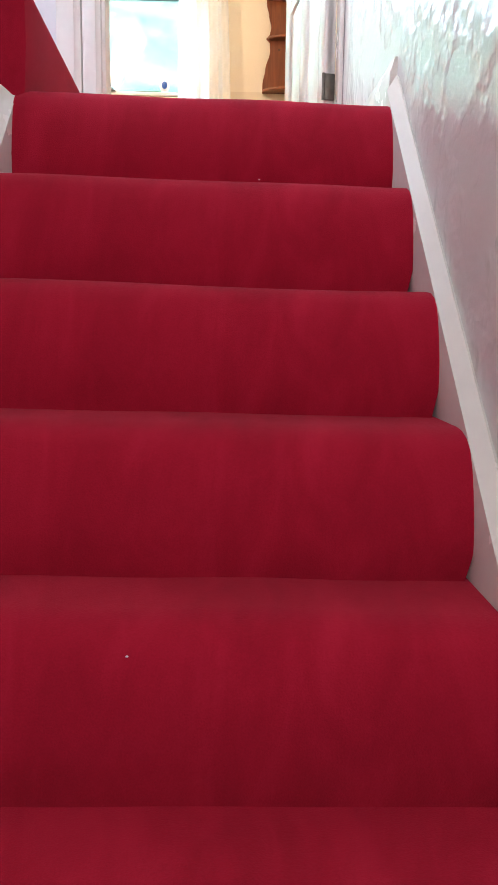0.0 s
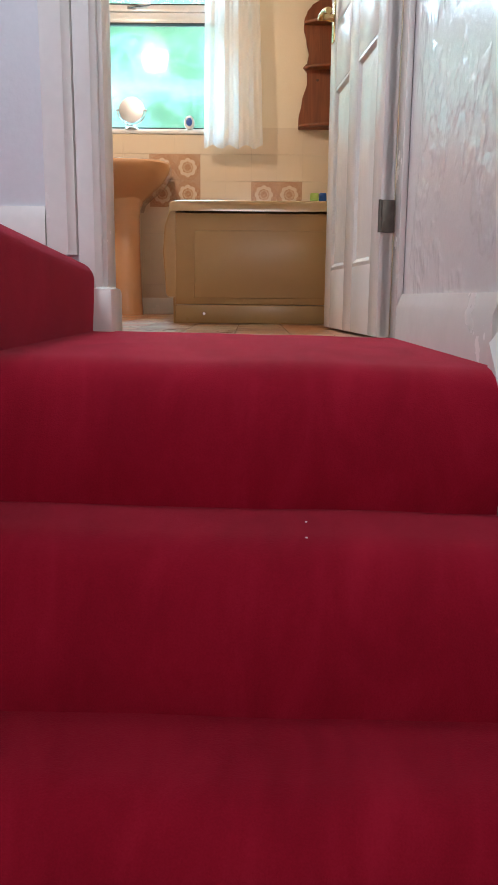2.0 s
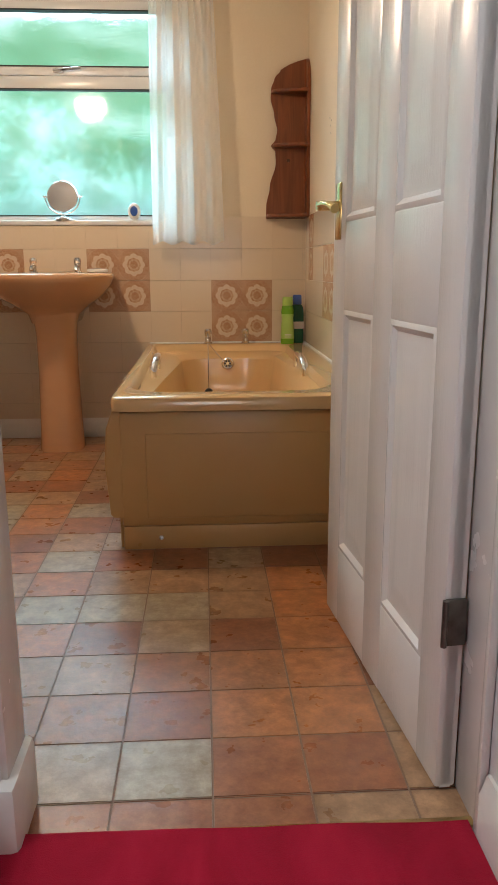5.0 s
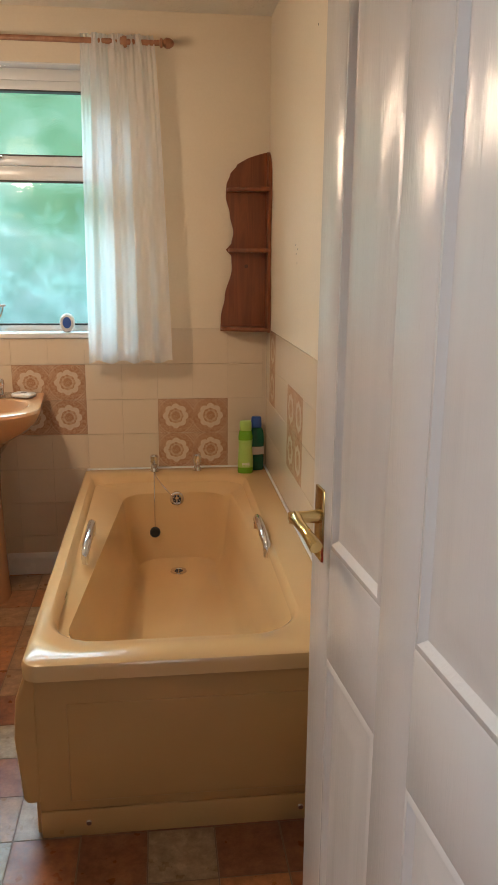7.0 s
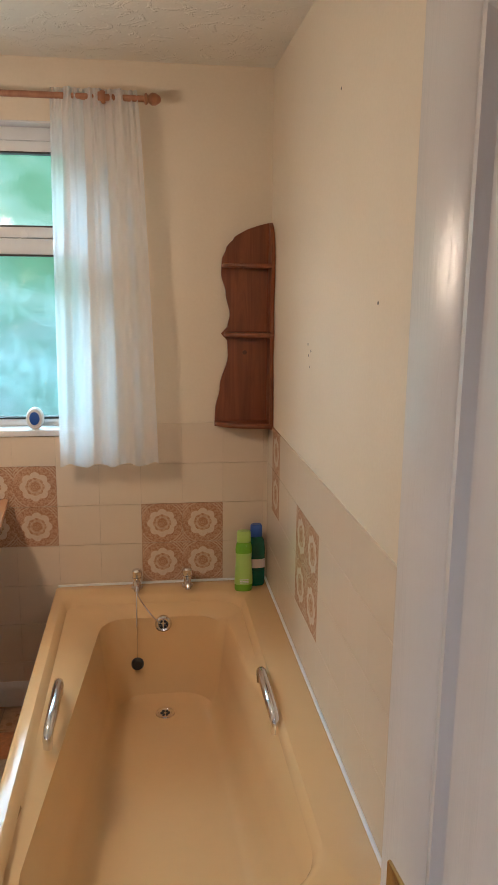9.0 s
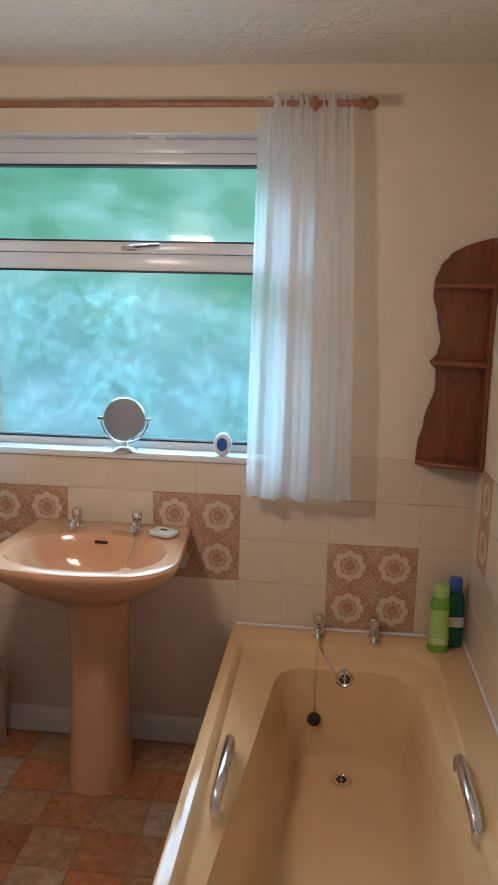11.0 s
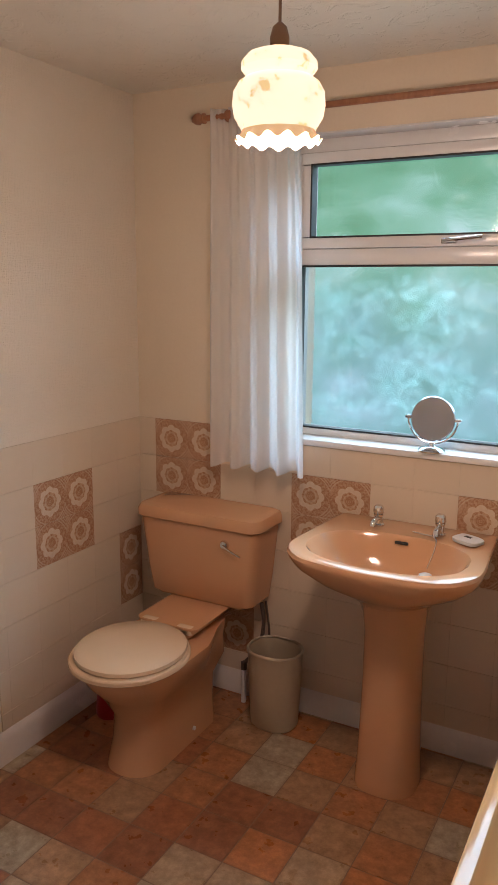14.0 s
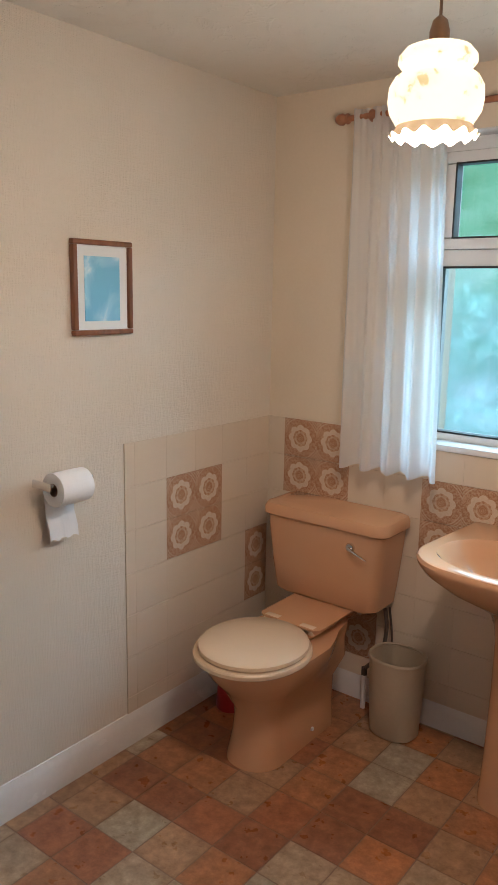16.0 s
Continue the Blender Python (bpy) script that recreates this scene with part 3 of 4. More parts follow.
# panelled door, standing open against the bath end
def door_leaf():
    d = thing("door_1", "open white glossy six-panel interior door with brass lever", "door", kind="structure")
    W, H, TH = 0.722, 1.972, 0.036
    part("door_core", box(0.004, W, -TH / 2 + 0.009, TH / 2 - 0.009, 0, H), M_DOOR, d)
    stiles = ((0.004, 0.095), (0.308, 0.418), (0.625, W))
    rails = ((0.0, 0.19), (0.748, 0.940), (1.865, H))
    for x0, x1 in stiles:
        part("stile", box(x0, x1, -TH / 2, TH / 2, 0, H, 0.005), M_DOOR, d)
    for z0, z1 in rails:
        for x0, x1 in ((0.095, 0.308), (0.418, 0.625)):
            part("rail", box(x0 - 0.004, x1 + 0.004, -TH / 2 + 0.0005, TH / 2 - 0.0005, z0 + 0.0005, z1 - 0.0005, 0.005), M_DOOR, d)
    for side in (-1, 1):
        for x0, x1 in ((0.095, 0.308), (0.418, 0.625)):
            for z0, z1, arch in ((0.19, 0.748, 0), (0.940, 1.865, 1)):
                loops = []
                for ins, dep in ((-0.010, 0.0120), (-0.001, 0.0165), (0.008, 0.0180), (0.018, 0.010), (0.030, 0.010), (0.060, 0.0155), (0.075, 0.016)):
                    ring = []
                    a0, a1, b0, b1 = x0 + ins, x1 - ins, z0 + ins, z1 - ins
                    for k in range(9):
                        u = k / 8
                        ring.append(Vector((a0 + (a1 - a0) * u, side * dep, b0)))
                    for k in range(9):
                        u = 1 - k / 8
                        lift = 0.0
                        if arch:
                            q = u if x0 < 0.3 else 1 - u
                            lift = -0.075 * (0.5 + 0.5 * math.cos(math.pi * q))
                        ring.append(Vector((a0 + (a1 - a0) * u, side * dep, b1 + lift)))
                    loops.append(ring)
                part("door_panel", loft(loops, False, True), M_DOOR, d)
                if arch:
                    ring = []
                    for k in range(9):
                        u = k / 8
                        q = u if x0 < 0.3 else 1 - u
                        ring.append((x0 + (x1 - x0) * u, z1 - 0.075 * (0.5 + 0.5 * math.cos(math.pi * q))))
                    lo = [Vector((x, side * 0.0176, z)) for x, z in ring]
                    hi = [Vector((x, side * 0.0176, z1)) for x, z in ring]
                    part("arched_rail", loft([lo, hi], closed=False), M_DOOR, d)
    for side in (1, -1):
        hnd = part("door_handle", box(W - 0.066, W - 0.024, side * 0.018 - 0.004, side * 0.018 + 0.004, 0.902, 1.024, 0.003), M_BRASS, d, "polished brass lever handle and plate")
        part("neck", lathe([(0.012, 0), (0.010, side * 0.02), (0.010, side * 0.05)], 16, (W - 0.045, side * 0.02, 0.975), "Y"), M_BRASS, hnd)
        pts = curve_points([(W - 0.045, side * 0.060, 0.975), (W - 0.075, side * 0.062, 0.976), (W - 0.115, side * 0.060, 0.972), (W - 0.145, side * 0.055, 0.962)], 6)
        part("lever", tube(pts, lambda u: 0.011 - 0.003 * math.sin(3 * u), 10), M_BRASS, hnd)
    for z in (0.26, 1.68):
        hg = part("hinge", box(-0.003, 0.004, -0.017, 0.017, z, z + 0.078, 0.001), M_STEEL, d, "dull steel butt hinge")
        part("hinge_pin", lathe([(0.005, 0), (0.005, 0.078)], 10, (-0.004, 0.020, z)), M_STEEL, hg)
    part("latch", box(W - 0.001, W + 0.002, -0.010, 0.010, 0.94, 1.0, 0.0008), M_BRASS, d)
    return d


leaf = door_leaf()
leaf.matrix_world = pose(0.345, YD - 0.012, 0.006, 0, 0, 95.3)

# window
def press_leaf(bm, x, z, turn, length, y, bounds):
    """A pointed leaf with a raised midrib, clipped out where it leaves the pane."""
    rows = []
    for k in range(7):
        u = k / 6
        half = 0.19 * length * math.sin(math.pi * u ** 0.8) + 0.0004
        row = []
        for side, lift in ((-1, 0.0), (0, 0.0015), (1, 0.0)):
            a, b = u * length + 0.006, side * half
            row.append(Vector((x + a * math.cos(turn) - b * math.sin(turn), y - lift, z + a * math.sin(turn) + b * math.cos(turn))))
        rows.append(row)
    if all(bounds[0] < p.x < bounds[1] and bounds[2] < p.z < bounds[3] for row in rows for p in row):
        loft(rows, closed=False, bm=bm)


def window():
    win = thing("window_1", "white plastic window with leaf-pressed obscured glass", "window", kind="structure")
    y0, y1 = YB + 0.085, YB + 0.155
    gl = -1.240
    for nm, x0, x1, z0, z1 in (("window_frame", WX0, WX1, 1.068, 1.102), ("window_frame", WX0, WX1, 2.068, WZ1), ("window_frame", WX0, gl, 1.102, 2.068), ("window_frame", -0.205, WX1, 1.102, 2.068)):
        part(nm, box(x0 + 0.0005, x1 - 0.0005, y0, y1, z0 + 0.0005, z1 - 0.0005, 0.004), M_UPVC, win)
    part("transom", box(gl, -0.205, y0, y1, 1.688, 1.744, 0.004), M_UPVC, win)
    for x0, x1, z0, z1 in ((gl, -0.205, 1.744, 1.784), (gl, -0.205, 2.028, 2.068), (gl, -1.202, 1.784, 2.028), (-0.242, -0.205, 1.784, 2.028)):
        part("sash", box(x0 + 0.001, x1 - 0.001, y0 - 0.012, y1 - 0.02, z0 + 0.001, z1 - 0.001, 0.005), M_UPVC, win)
    for z in (1.781, 2.025):
        part("gasket", box(-1.205, -0.239, y0 - 0.0135, y0 + 0.03, z, z + 0.006), M_BLACK, win)
    part("gasket", box(-1.205, -1.199, y0 - 0.0135, y0 + 0.03, 1.787, 2.025), M_BLACK, win)
    for z in (1.682, 1.100):
        part("gasket", box(gl - 0.001, -0.204, y0 - 0.002, y0 + 0.03, z, z + 0.006), M_BLACK, win)
    part("gasket", box(gl - 0.003, gl + 0.003, y0 - 0.002, y0 + 0.03, 1.106, 1.682), M_BLACK, win)
    for z0, z1, x0, x1 in ((1.102, 1.688, gl, -0.205), (1.784, 2.028, -1.203, -0.242)):
        p = part("pane", box(x0, x1, y0 + 0.024, y0 + 0.028, z0, z1), M_GLASS, win)
        p.visible_shadow = False
    rnd = random.Random(11)
    bm = bmesh.new()
    for _ in range(60):
        lx, lz = rnd.uniform(gl + 0.03, -0.24), 1.12 + 0.50 * rnd.random() ** 1.6
        turn0 = rnd.uniform(0, 6.28)
        for k in range(rnd.randint(4, 6)):
            press_leaf(bm, lx, lz, turn0 + k * 1.05 + rnd.uniform(-0.2, 0.2), rnd.uniform(0.06, 0.115), y0 + 0.0235 - rnd.uniform(0, 0.002), (gl + 0.01, -0.215, 1.112, 1.678))
    part("leaf_relief", bm, M_LEAFGLASS, win, "leaf shapes pressed into the obscured glass")
    # white board added so the soffit looks as bright as in daylight
    part("soffit_daylight_board", box(WX0 + 0.001, WX1 - 0.001, YB - 0.003, y0 - 0.001, WZ1 - 0.007, WZ1 - 0.001, 0.001), M_UPVC, win)
    sill = part("window_sill", box(WX0 - 0.02, WX1 + 0.02, YB - 0.014, y0 + 0.01, 1.052, 1.076, 0.005), M_UPVC, win)
    h = part("window_handle", box(-0.735, -0.685, y0 - 0.026, y0 - 0.011, 1.752, 1.772, 0.004), M_CHROME, win, "chrome window handle")
    part("lever", tube(curve_points([(-0.725, y0 - 0.030, 1.762), (-0.68, y0 - 0.040, 1.765), (-0.60, y0 - 0.042, 1.772)], 6), 0.007, 8), M_CHROME, h)
    return win


window()
def backdrop(name, x0, x1, z0, z1, y, lean, material, label, category):
    bm = bmesh.new()
    bm.faces.new([bm.verts.new(p) for p in ((x0, 0, z0), (x1, 0, z0), (x1, lean, z1), (x0, lean, z1))])
    structure(name, bm, material, label, category).location = (0, y, 0)


backdrop("backdrop", -5.5, 4.5, -0.8, 2.75, 7.6, 0.0, M_GARDEN, "glowing green backdrop of a garden bank beyond the window", "garden")
backdrop("backdrop_sky", -9.0, 8.0, 2.7, 9.0, 7.65, 2.5, M_SKY, "pale bright sky above the garden bank", "sky")

# ---- wall tiles ----
def tile_mesh(wd, ht, name, mat):
    b, c, e, f = 0.0008, 0.0002, 0.0004, 0.00004   # upright joints are tighter than the level ones
    me = bpy.data.meshes.new(name)
    v = [(f, 0, e), (wd - f, 0, e), (wd - f, 0, ht - e), (f, 0, ht - e), (f + c, -0.0028, e + b), (wd - f - c, -0.0028, e + b), (wd - f - c, -0.0028, ht - e - b), (f + c, -0.0028, ht - e - b)]
    me.from_pydata(v, [], [(0, 1, 5, 4), (1, 2, 6, 5), (2, 3, 7, 6), (3, 0, 4, 7), (4, 5, 6, 7)])
    me.materials.append(mat)
    return me


TILES = {}


def wall_tile(parent, m, wd, ht, flower):
    key = (round(wd, 4), round(ht, 4), flower)
    if key not in TILES:
        TILES[key] = tile_mesh(wd, ht, "tile", M_FLOWER if flower else M_TILE)
    ob = new("tile", TILES[key])
    ob.parent = parent
    ob.matrix_basis = m
    return ob


def tiling(name, cols, flowers, low, place, under_sill=False):
    """cols: column edges from left to right; flowers: set of (column, row); low: bottom height; place(x, z): the pose."""
    holder = thing(name, "cream glazed wall tiles with brown rosette tiles", "wall tiles", kind="structure")
    for c, (a, b) in enumerate(zip(cols, cols[1:])):
        for r in range(8):
            top, bottom = T0 - r * T, max(low, T0 - (r + 1) * T)
            if under_sill and WX0 < (a + b) / 2 < WX1:
                top = min(top, 1.051)
            if top - bottom < 0.02:
                continue
            wall_tile(holder, place(a, bottom), b - a, top - bottom, (c, r) in flowers)
    return holder


def block(c, r, w=2, h=2):
    return {(c + i, r + j) for i in range(w) for j in range(h)}


tiles = tiling(
    "wall_tiles_window", [XL] + [-12 * T + k * T for k in range(0, 16)] + [XR],
    block(1, 0) | block(5, 1) | block(9, 1) | block(13, 2) | block(3, 4, 1, 2) | block(2, 4, 1, 2), 0.096, lambda x, z: pose(x, YB - 0.002, z), True)
for x0, x1, z1 in ((XL, -8 * T, T0 - 0.001), (-8 * T, -T, 1.050), (-T, XR, T0 - 0.001)):
    part("tile_bed", box(x0, x1, YB - 0.0022, YB, 0.05, z1), M_GROUT, tiles)
part("tile_bed", box(XL, XL + 0.0022, 4.19, YB - 0.003, 0.05, T0 - 0.001), M_GROUT, tiling(
    "wall_tiles_west", [0.0, 0.045] + [0.045 + T * k for k in range(1, 5)] + [0.80],
    block(2, 1) | block(5, 3, 1, 2), 0.116, lambda x, z: pose(XL + 0.002, 4.19 + x, z, 0, 0, 90)))
part("tile_bed", box(XR - 0.0022, XR, 3.36, YB - 0.003, 0.3, T0 - 0.001), M_GROUT, tiling(
    "wall_tiles_east", [0.0] + [0.11 + T * k for k in range(0, 10)] + [1.62],
    block(1, 0, 1, 2) | block(4, 1), 0.3, lambda x, z: pose(XR - 0.002, YB - 0.008 - x, z, 0, 0, -90)))

# ---- bath ----
def bath():
    b = thing("bath", "honey coloured moulded bath with matching panels, empty", "bath")
    x0, x1, y0, y1, zt = -0.323, XR - 0.0055, 3.325, YB - 0.0055, 0.478
    L = []
    L.append(rounded(x0, x1, y0, y1, zt - 0.042, (0.045, 0.01, 0.004, 0.02)))
    L.append(rounded(x0, x1, y0, y1, zt - 0.014, (0.045, 0.01, 0.004, 0.02)))
    L.append(rounded(x0 + 0.004, x1 - 0.004, y0 + 0.004, y1 - 0.004, zt - 0.004, (0.045, 0.01, 0.004, 0.02)))
    L.append(rounded(x0 + 0.013, x1 - 0.013, y0 + 0.013, y1 - 0.013, zt, (0.04, 0.01, 0.004, 0.02)))
    L.append(rounded(x0 + 0.036, x1 - 0.105, y0 + 0.105, y1 - 0.100, zt - 0.001, (0.14, 0.14, 0.10, 0.04)))
    L.append(rounded(x0 + 0.046, x1 - 0.115, y0 + 0.117, y1 - 0.112, zt - 0.010, (0.14, 0.14, 0.10, 0.04)))
    L.append(rounded(x0 + 0.055, x1 - 0.122, y0 + 0.125, y1 - 0.125, zt - 0.030, (0.14, 0.14, 0.10, 0.05)))
    L.append(rounded(x0 + 0.115, x1 - 0.150, y0 + 0.135, y1 - 0.160, zt - 0.042, (0.15, 0.14, 0.11, 0.08)))
    L.append(rounded(x0 + 0.150, x1 - 0.165, y0 + 0.150, y1 - 0.180, zt - 0.062, (0.15, 0.14, 0.12, 0.10)))
    L.append(rounded(x0 + 0.175, x1 - 0.185, y0 + 0.190, y1 - 0.190, zt - 0.17, (0.15, 0.14, 0.12, 0.12)))
    L.append(rounded(x0 + 0.195, x1 - 0.205, y0 + 0.300, y1 - 0.205, zt - 0.28, (0.15, 0.14, 0.12, 0.12)))
    L.append(rounded(x0 + 0.220, x1 - 0.228, y0 + 0.370, y1 - 0.230, zt - 0.335, (0.13, 0.13, 0.11, 0.11)))
    L.append(rounded(x0 + 0.260, x1 - 0.265, y0 + 0.440, y1 - 0.270, zt - 0.355, (0.11, 0.11, 0.10, 0.10)))
    for loop, near in ((L[7], 0.325), (L[8], 0.310), (L[9], 0.290), (L[10], 0.268), (L[11], 0.24), (L[12], 0.20)):
        half = max(p.x for p in loop) - 0.072
        for p in loop:
            u = min(1.0, max(0.0, (p.y - 3.55) / 1.2))
            p.x = 0.072 + (p.x - 0.072) / half * near * (1 - 0.32 * u)
    part("tub", loft(L, False, True), M_BATH, b)
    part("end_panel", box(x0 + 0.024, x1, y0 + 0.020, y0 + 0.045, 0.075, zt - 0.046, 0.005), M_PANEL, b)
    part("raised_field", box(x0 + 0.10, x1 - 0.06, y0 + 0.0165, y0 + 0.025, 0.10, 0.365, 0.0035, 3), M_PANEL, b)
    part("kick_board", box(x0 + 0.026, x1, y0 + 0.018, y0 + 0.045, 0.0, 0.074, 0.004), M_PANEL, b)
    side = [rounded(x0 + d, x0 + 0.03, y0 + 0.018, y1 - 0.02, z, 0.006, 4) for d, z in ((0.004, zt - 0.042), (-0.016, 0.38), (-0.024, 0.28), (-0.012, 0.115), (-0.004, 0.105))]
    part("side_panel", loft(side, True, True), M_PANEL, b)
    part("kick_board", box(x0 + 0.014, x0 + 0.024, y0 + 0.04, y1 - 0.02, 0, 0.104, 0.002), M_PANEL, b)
    part("sealant", tube([(x1 - 0.002, y0 + 0.01, zt), (x1 - 0.002, 4.2, zt), (x1 - 0.002, y1 - 0.002, zt)], 0.005, 8), M_WHITE, b, "white sealant bead")
    part("sealant", tube([(x0 + 0.01, y1 - 0.002, zt), (0.1, y1 - 0.002, zt), (x1 - 0.002, y1 - 0.002, zt)], 0.005, 8), M_WHITE, b, "white sealant bead")
    for x in (x0 + 0.14, x1 - 0.13):
        part("screw", lathe([(0.008, 0), (0.006, -0.004)], 12, (x, y0 + 0.0178, 0.038), "Y"), M_CHROME, b)
    for x, cx in ((x0 + 0.088, 1), (x1 - 0.126, -1)):
        pts = curve_points([(x, 4.02, zt - 0.040), (x, 4.025, zt - 0.004), (x + cx * 0.006, 4.09, zt + 0.022), (x + cx * 0.006, 4.21, zt + 0.022), (x, 4.275, zt - 0.002), (x, 4.28, zt - 0.040)], 5)
        part("grip_rail", tube(pts, lambda u: 0.011 + 0.004 * math.sin(math.pi * u), 12), M_CHROME, b, "chrome grab rail")
    cy = y1 - 0.183
    of = part("overflow", lathe([(0.030, 0.012), (0.030, -0.002), (0.024, -0.006), (0.018, -0.004), (0.016, 0.004)], 24, (0.072, cy - 0.005, zt - 0.085), "Y"), M_CHROME, b)
    for k in range(6):
        a = k * math.pi / 3
        part("slot", lathe([(0.0042, 0.004), (0.0042, -0.0052)], 8, (0.072 + 0.012 * math.cos(a), cy - 0.005, zt - 0.085 + 0.012 * math.sin(a)), "Y"), M_BLACK, of)
    wz = zt - 0.354
    ws = part("waste", lathe([(0.034, 0.0), (0.032, 0.004), (0.024, 0.003), (0.022, 0.001)], 24, (0.072, 4.665, wz)), M_CHROME, b)
    for k in range(6):
        a = k * math.pi / 3
        part("slot", lathe([(0.005, 0.001), (0.005, 0.0035)], 8, (0.072 + 0.012 * math.cos(a), 4.665 + 0.012 * math.sin(a), wz)), M_BLACK, ws)
    for x in (-0.021, 0.166):
        pillar_tap(x, y1 - 0.052, zt, b, 1.0)
    ch = curve_points([(0.06, cy - 0.012, zt - 0.08), (0.02, cy - 0.004, zt - 0.035), (-0.015, y1 - 0.14, zt + 0.004), (-0.021, y1 - 0.10, zt + 0.02), (-0.022, y1 - 0.13, zt + 0.002), (-0.022, cy - 0.01, zt - 0.09), (-0.022, cy - 0.022, zt - 0.21)], 8)
    c = part("plug_chain", tube(ch, 0.0022, 6), M_CHROME, b)
    part("plug", lathe([(0.016, 0.012), (0.022, 0.010), (0.022, -0.002), (0.017, -0.010)], 20, (-0.022, cy - 0.030, zt - 0.225), "Y"), M_BLACK, c, "black rubber plug")
    return b


def pillar_tap(x, y, z, parent, k=1.0):
    """Chrome pillar tap: stem, cap with lever lug and a short spout towards the user."""
    t = part("tap", lathe([(0.021 * k, 0), (0.021 * k, 0.006), (0.015 * k, 0.010), (0.014 * k, 0.034 * k), (0.017 * k, 0.038 * k), (0.017 * k, 0.044 * k)], 20, (x, y, z)), M_CHROME, parent, "chrome pillar tap")
    part("tap_head", lathe([(0.016 * k, 0.045 * k), (0.019 * k, 0.05 * k), (0.018 * k, 0.068 * k), (0.012 * k, 0.074 * k)], 20, (x, y, z)), M_CHROME, t)
    part("spout", tube(curve_points([(x, y, z + 0.028 * k), (x, y - 0.03 * k, z + 0.030 * k), (x, y - 0.055 * k, z + 0.024 * k), (x, y - 0.062 * k, z + 0.012 * k)], 5), 0.010 * k, 10), M_CHROME, t)
    return t


bath()

# ---- wash basin ----
def basin():
    b = thing("wash_basin", "peach ceramic pedestal wash basin with chrome taps", "wash basin")
    x0, x1, y0, y1, zt = -1.042, -0.444, 4.498, YB - 0.010, 0.828
    cx = (x0 + x1) / 2
    L = []
    for ins, z, rr in ((0.19, 0.600, 0.07), (0.175, 0.640, 0.09), (0.125, 0.680, 0.12), (0.055, 0.728, 0.14), (0.014, 0.775, 0.13), (0.002, 0.803, 0.125), (0.0, zt - 0.014, 0.125), (0.004, zt - 0.004, 0.125), (0.014, zt, 0.12)):
        L.append(rounded(x0 + ins, x1 - ins, y0 + ins * 1.1, y1 - (0.012 if z > zt - 0.001 else 0), z, (rr, rr, 0.012, 0.012), 9, 0.045))
    for loop in L:
        for p in loop:
            p.x = cx + (p.x - cx) * (1 - 0.10 * max(0.0, (p.y - 4.66) / 0.34))
    ring = L[-1]
    n = len(ring)
    bowl = []
    for a, bb, cy, z in ((0.250, 0.172, 4.668, zt - 0.002), (0.240, 0.164, 4.668, zt - 0.012), (0.215, 0.140, 4.675, zt - 0.055), (0.160, 0.100, 4.690, zt - 0.105), (0.08, 0.055, 4.70, zt - 0.135), (0.025, 0.020, 4.70, zt - 0.140)):
        loop = []
        for p in ring:
            t = math.atan2((p.y - 4.70) / 0.20, (p.x - cx) / 0.26)
            c, s = math.cos(t), math.sin(t)
            loop.append(Vector((cx + a * math.copysign(abs(c) ** 0.85, c), cy + bb * math.copysign(abs(s) ** 0.85, s), z)))
        bowl.append(loop)
    part("bowl", loft(L + bowl, True, True), M_CERAMIC, b)
    ped = [oval(-0.733, 4.765, a, d, z, 32, 2.6) for a, d, z in ((0.104, 0.118, 0.0), (0.104, 0.118, 0.02), (0.100, 0.112, 0.07), (0.096, 0.106, 0.20), (0.092, 0.102, 0.38), (0.092, 0.102, 0.54), (0.100, 0.114, 0.62), (0.12, 0.14, 0.70))]
    part("pedestal", loft(ped, True, True), M_CERAMIC, b)
    for x in (-0.848, -0.640):
        pillar_tap(x, 4.895, zt, b, 0.95)
    slot = part("overflow", box(cx - 0.022, cx + 0.022, 4.818, 4.826, zt - 0.028, zt - 0.018, 0.003), M_BLACK, b, "dark overflow slot")
    ch = part("plug_chain", tube(curve_points([(cx + 0.02, 4.875, zt + 0.004), (cx + 0.05, 4.868, zt + 0.003), (-0.64, 4.84, zt + 0.006), (-0.63, 4.80, zt - 0.02), (-0.64, 4.76, zt - 0.07)], 7), 0.0025, 6), M_CHROME, b)
    part("plug", lathe([(0.016, 0), (0.020, 0.004), (0.020, 0.010), (0.012, 0.014)], 18, (-0.64, 4.745, zt - 0.095)), M_WHITE, ch, "white rubber plug")
    return b


basin()
soap = tagged(part("soap_dish", loft([oval(0, 0, a, d, z, 24, 4) for a, d, z in ((0.036, 0.026, 0), (0.045, 0.033, 0.004), (0.046, 0.034, 0.014), (0.040, 0.028, 0.018), (0.015, 0.010, 0.019))], True, True), M_WHITE), "small white plastic soap box on the basin", "soap dish")
soap.matrix_world = pose(-0.542, 4.862, 0.828, 0, 0, -25)
lab = part("label_bar", box(-0.012, 0.012, -0.006, 0.006, 0.0185, 0.0200), M_BLACK, soap, "dark printed mark")

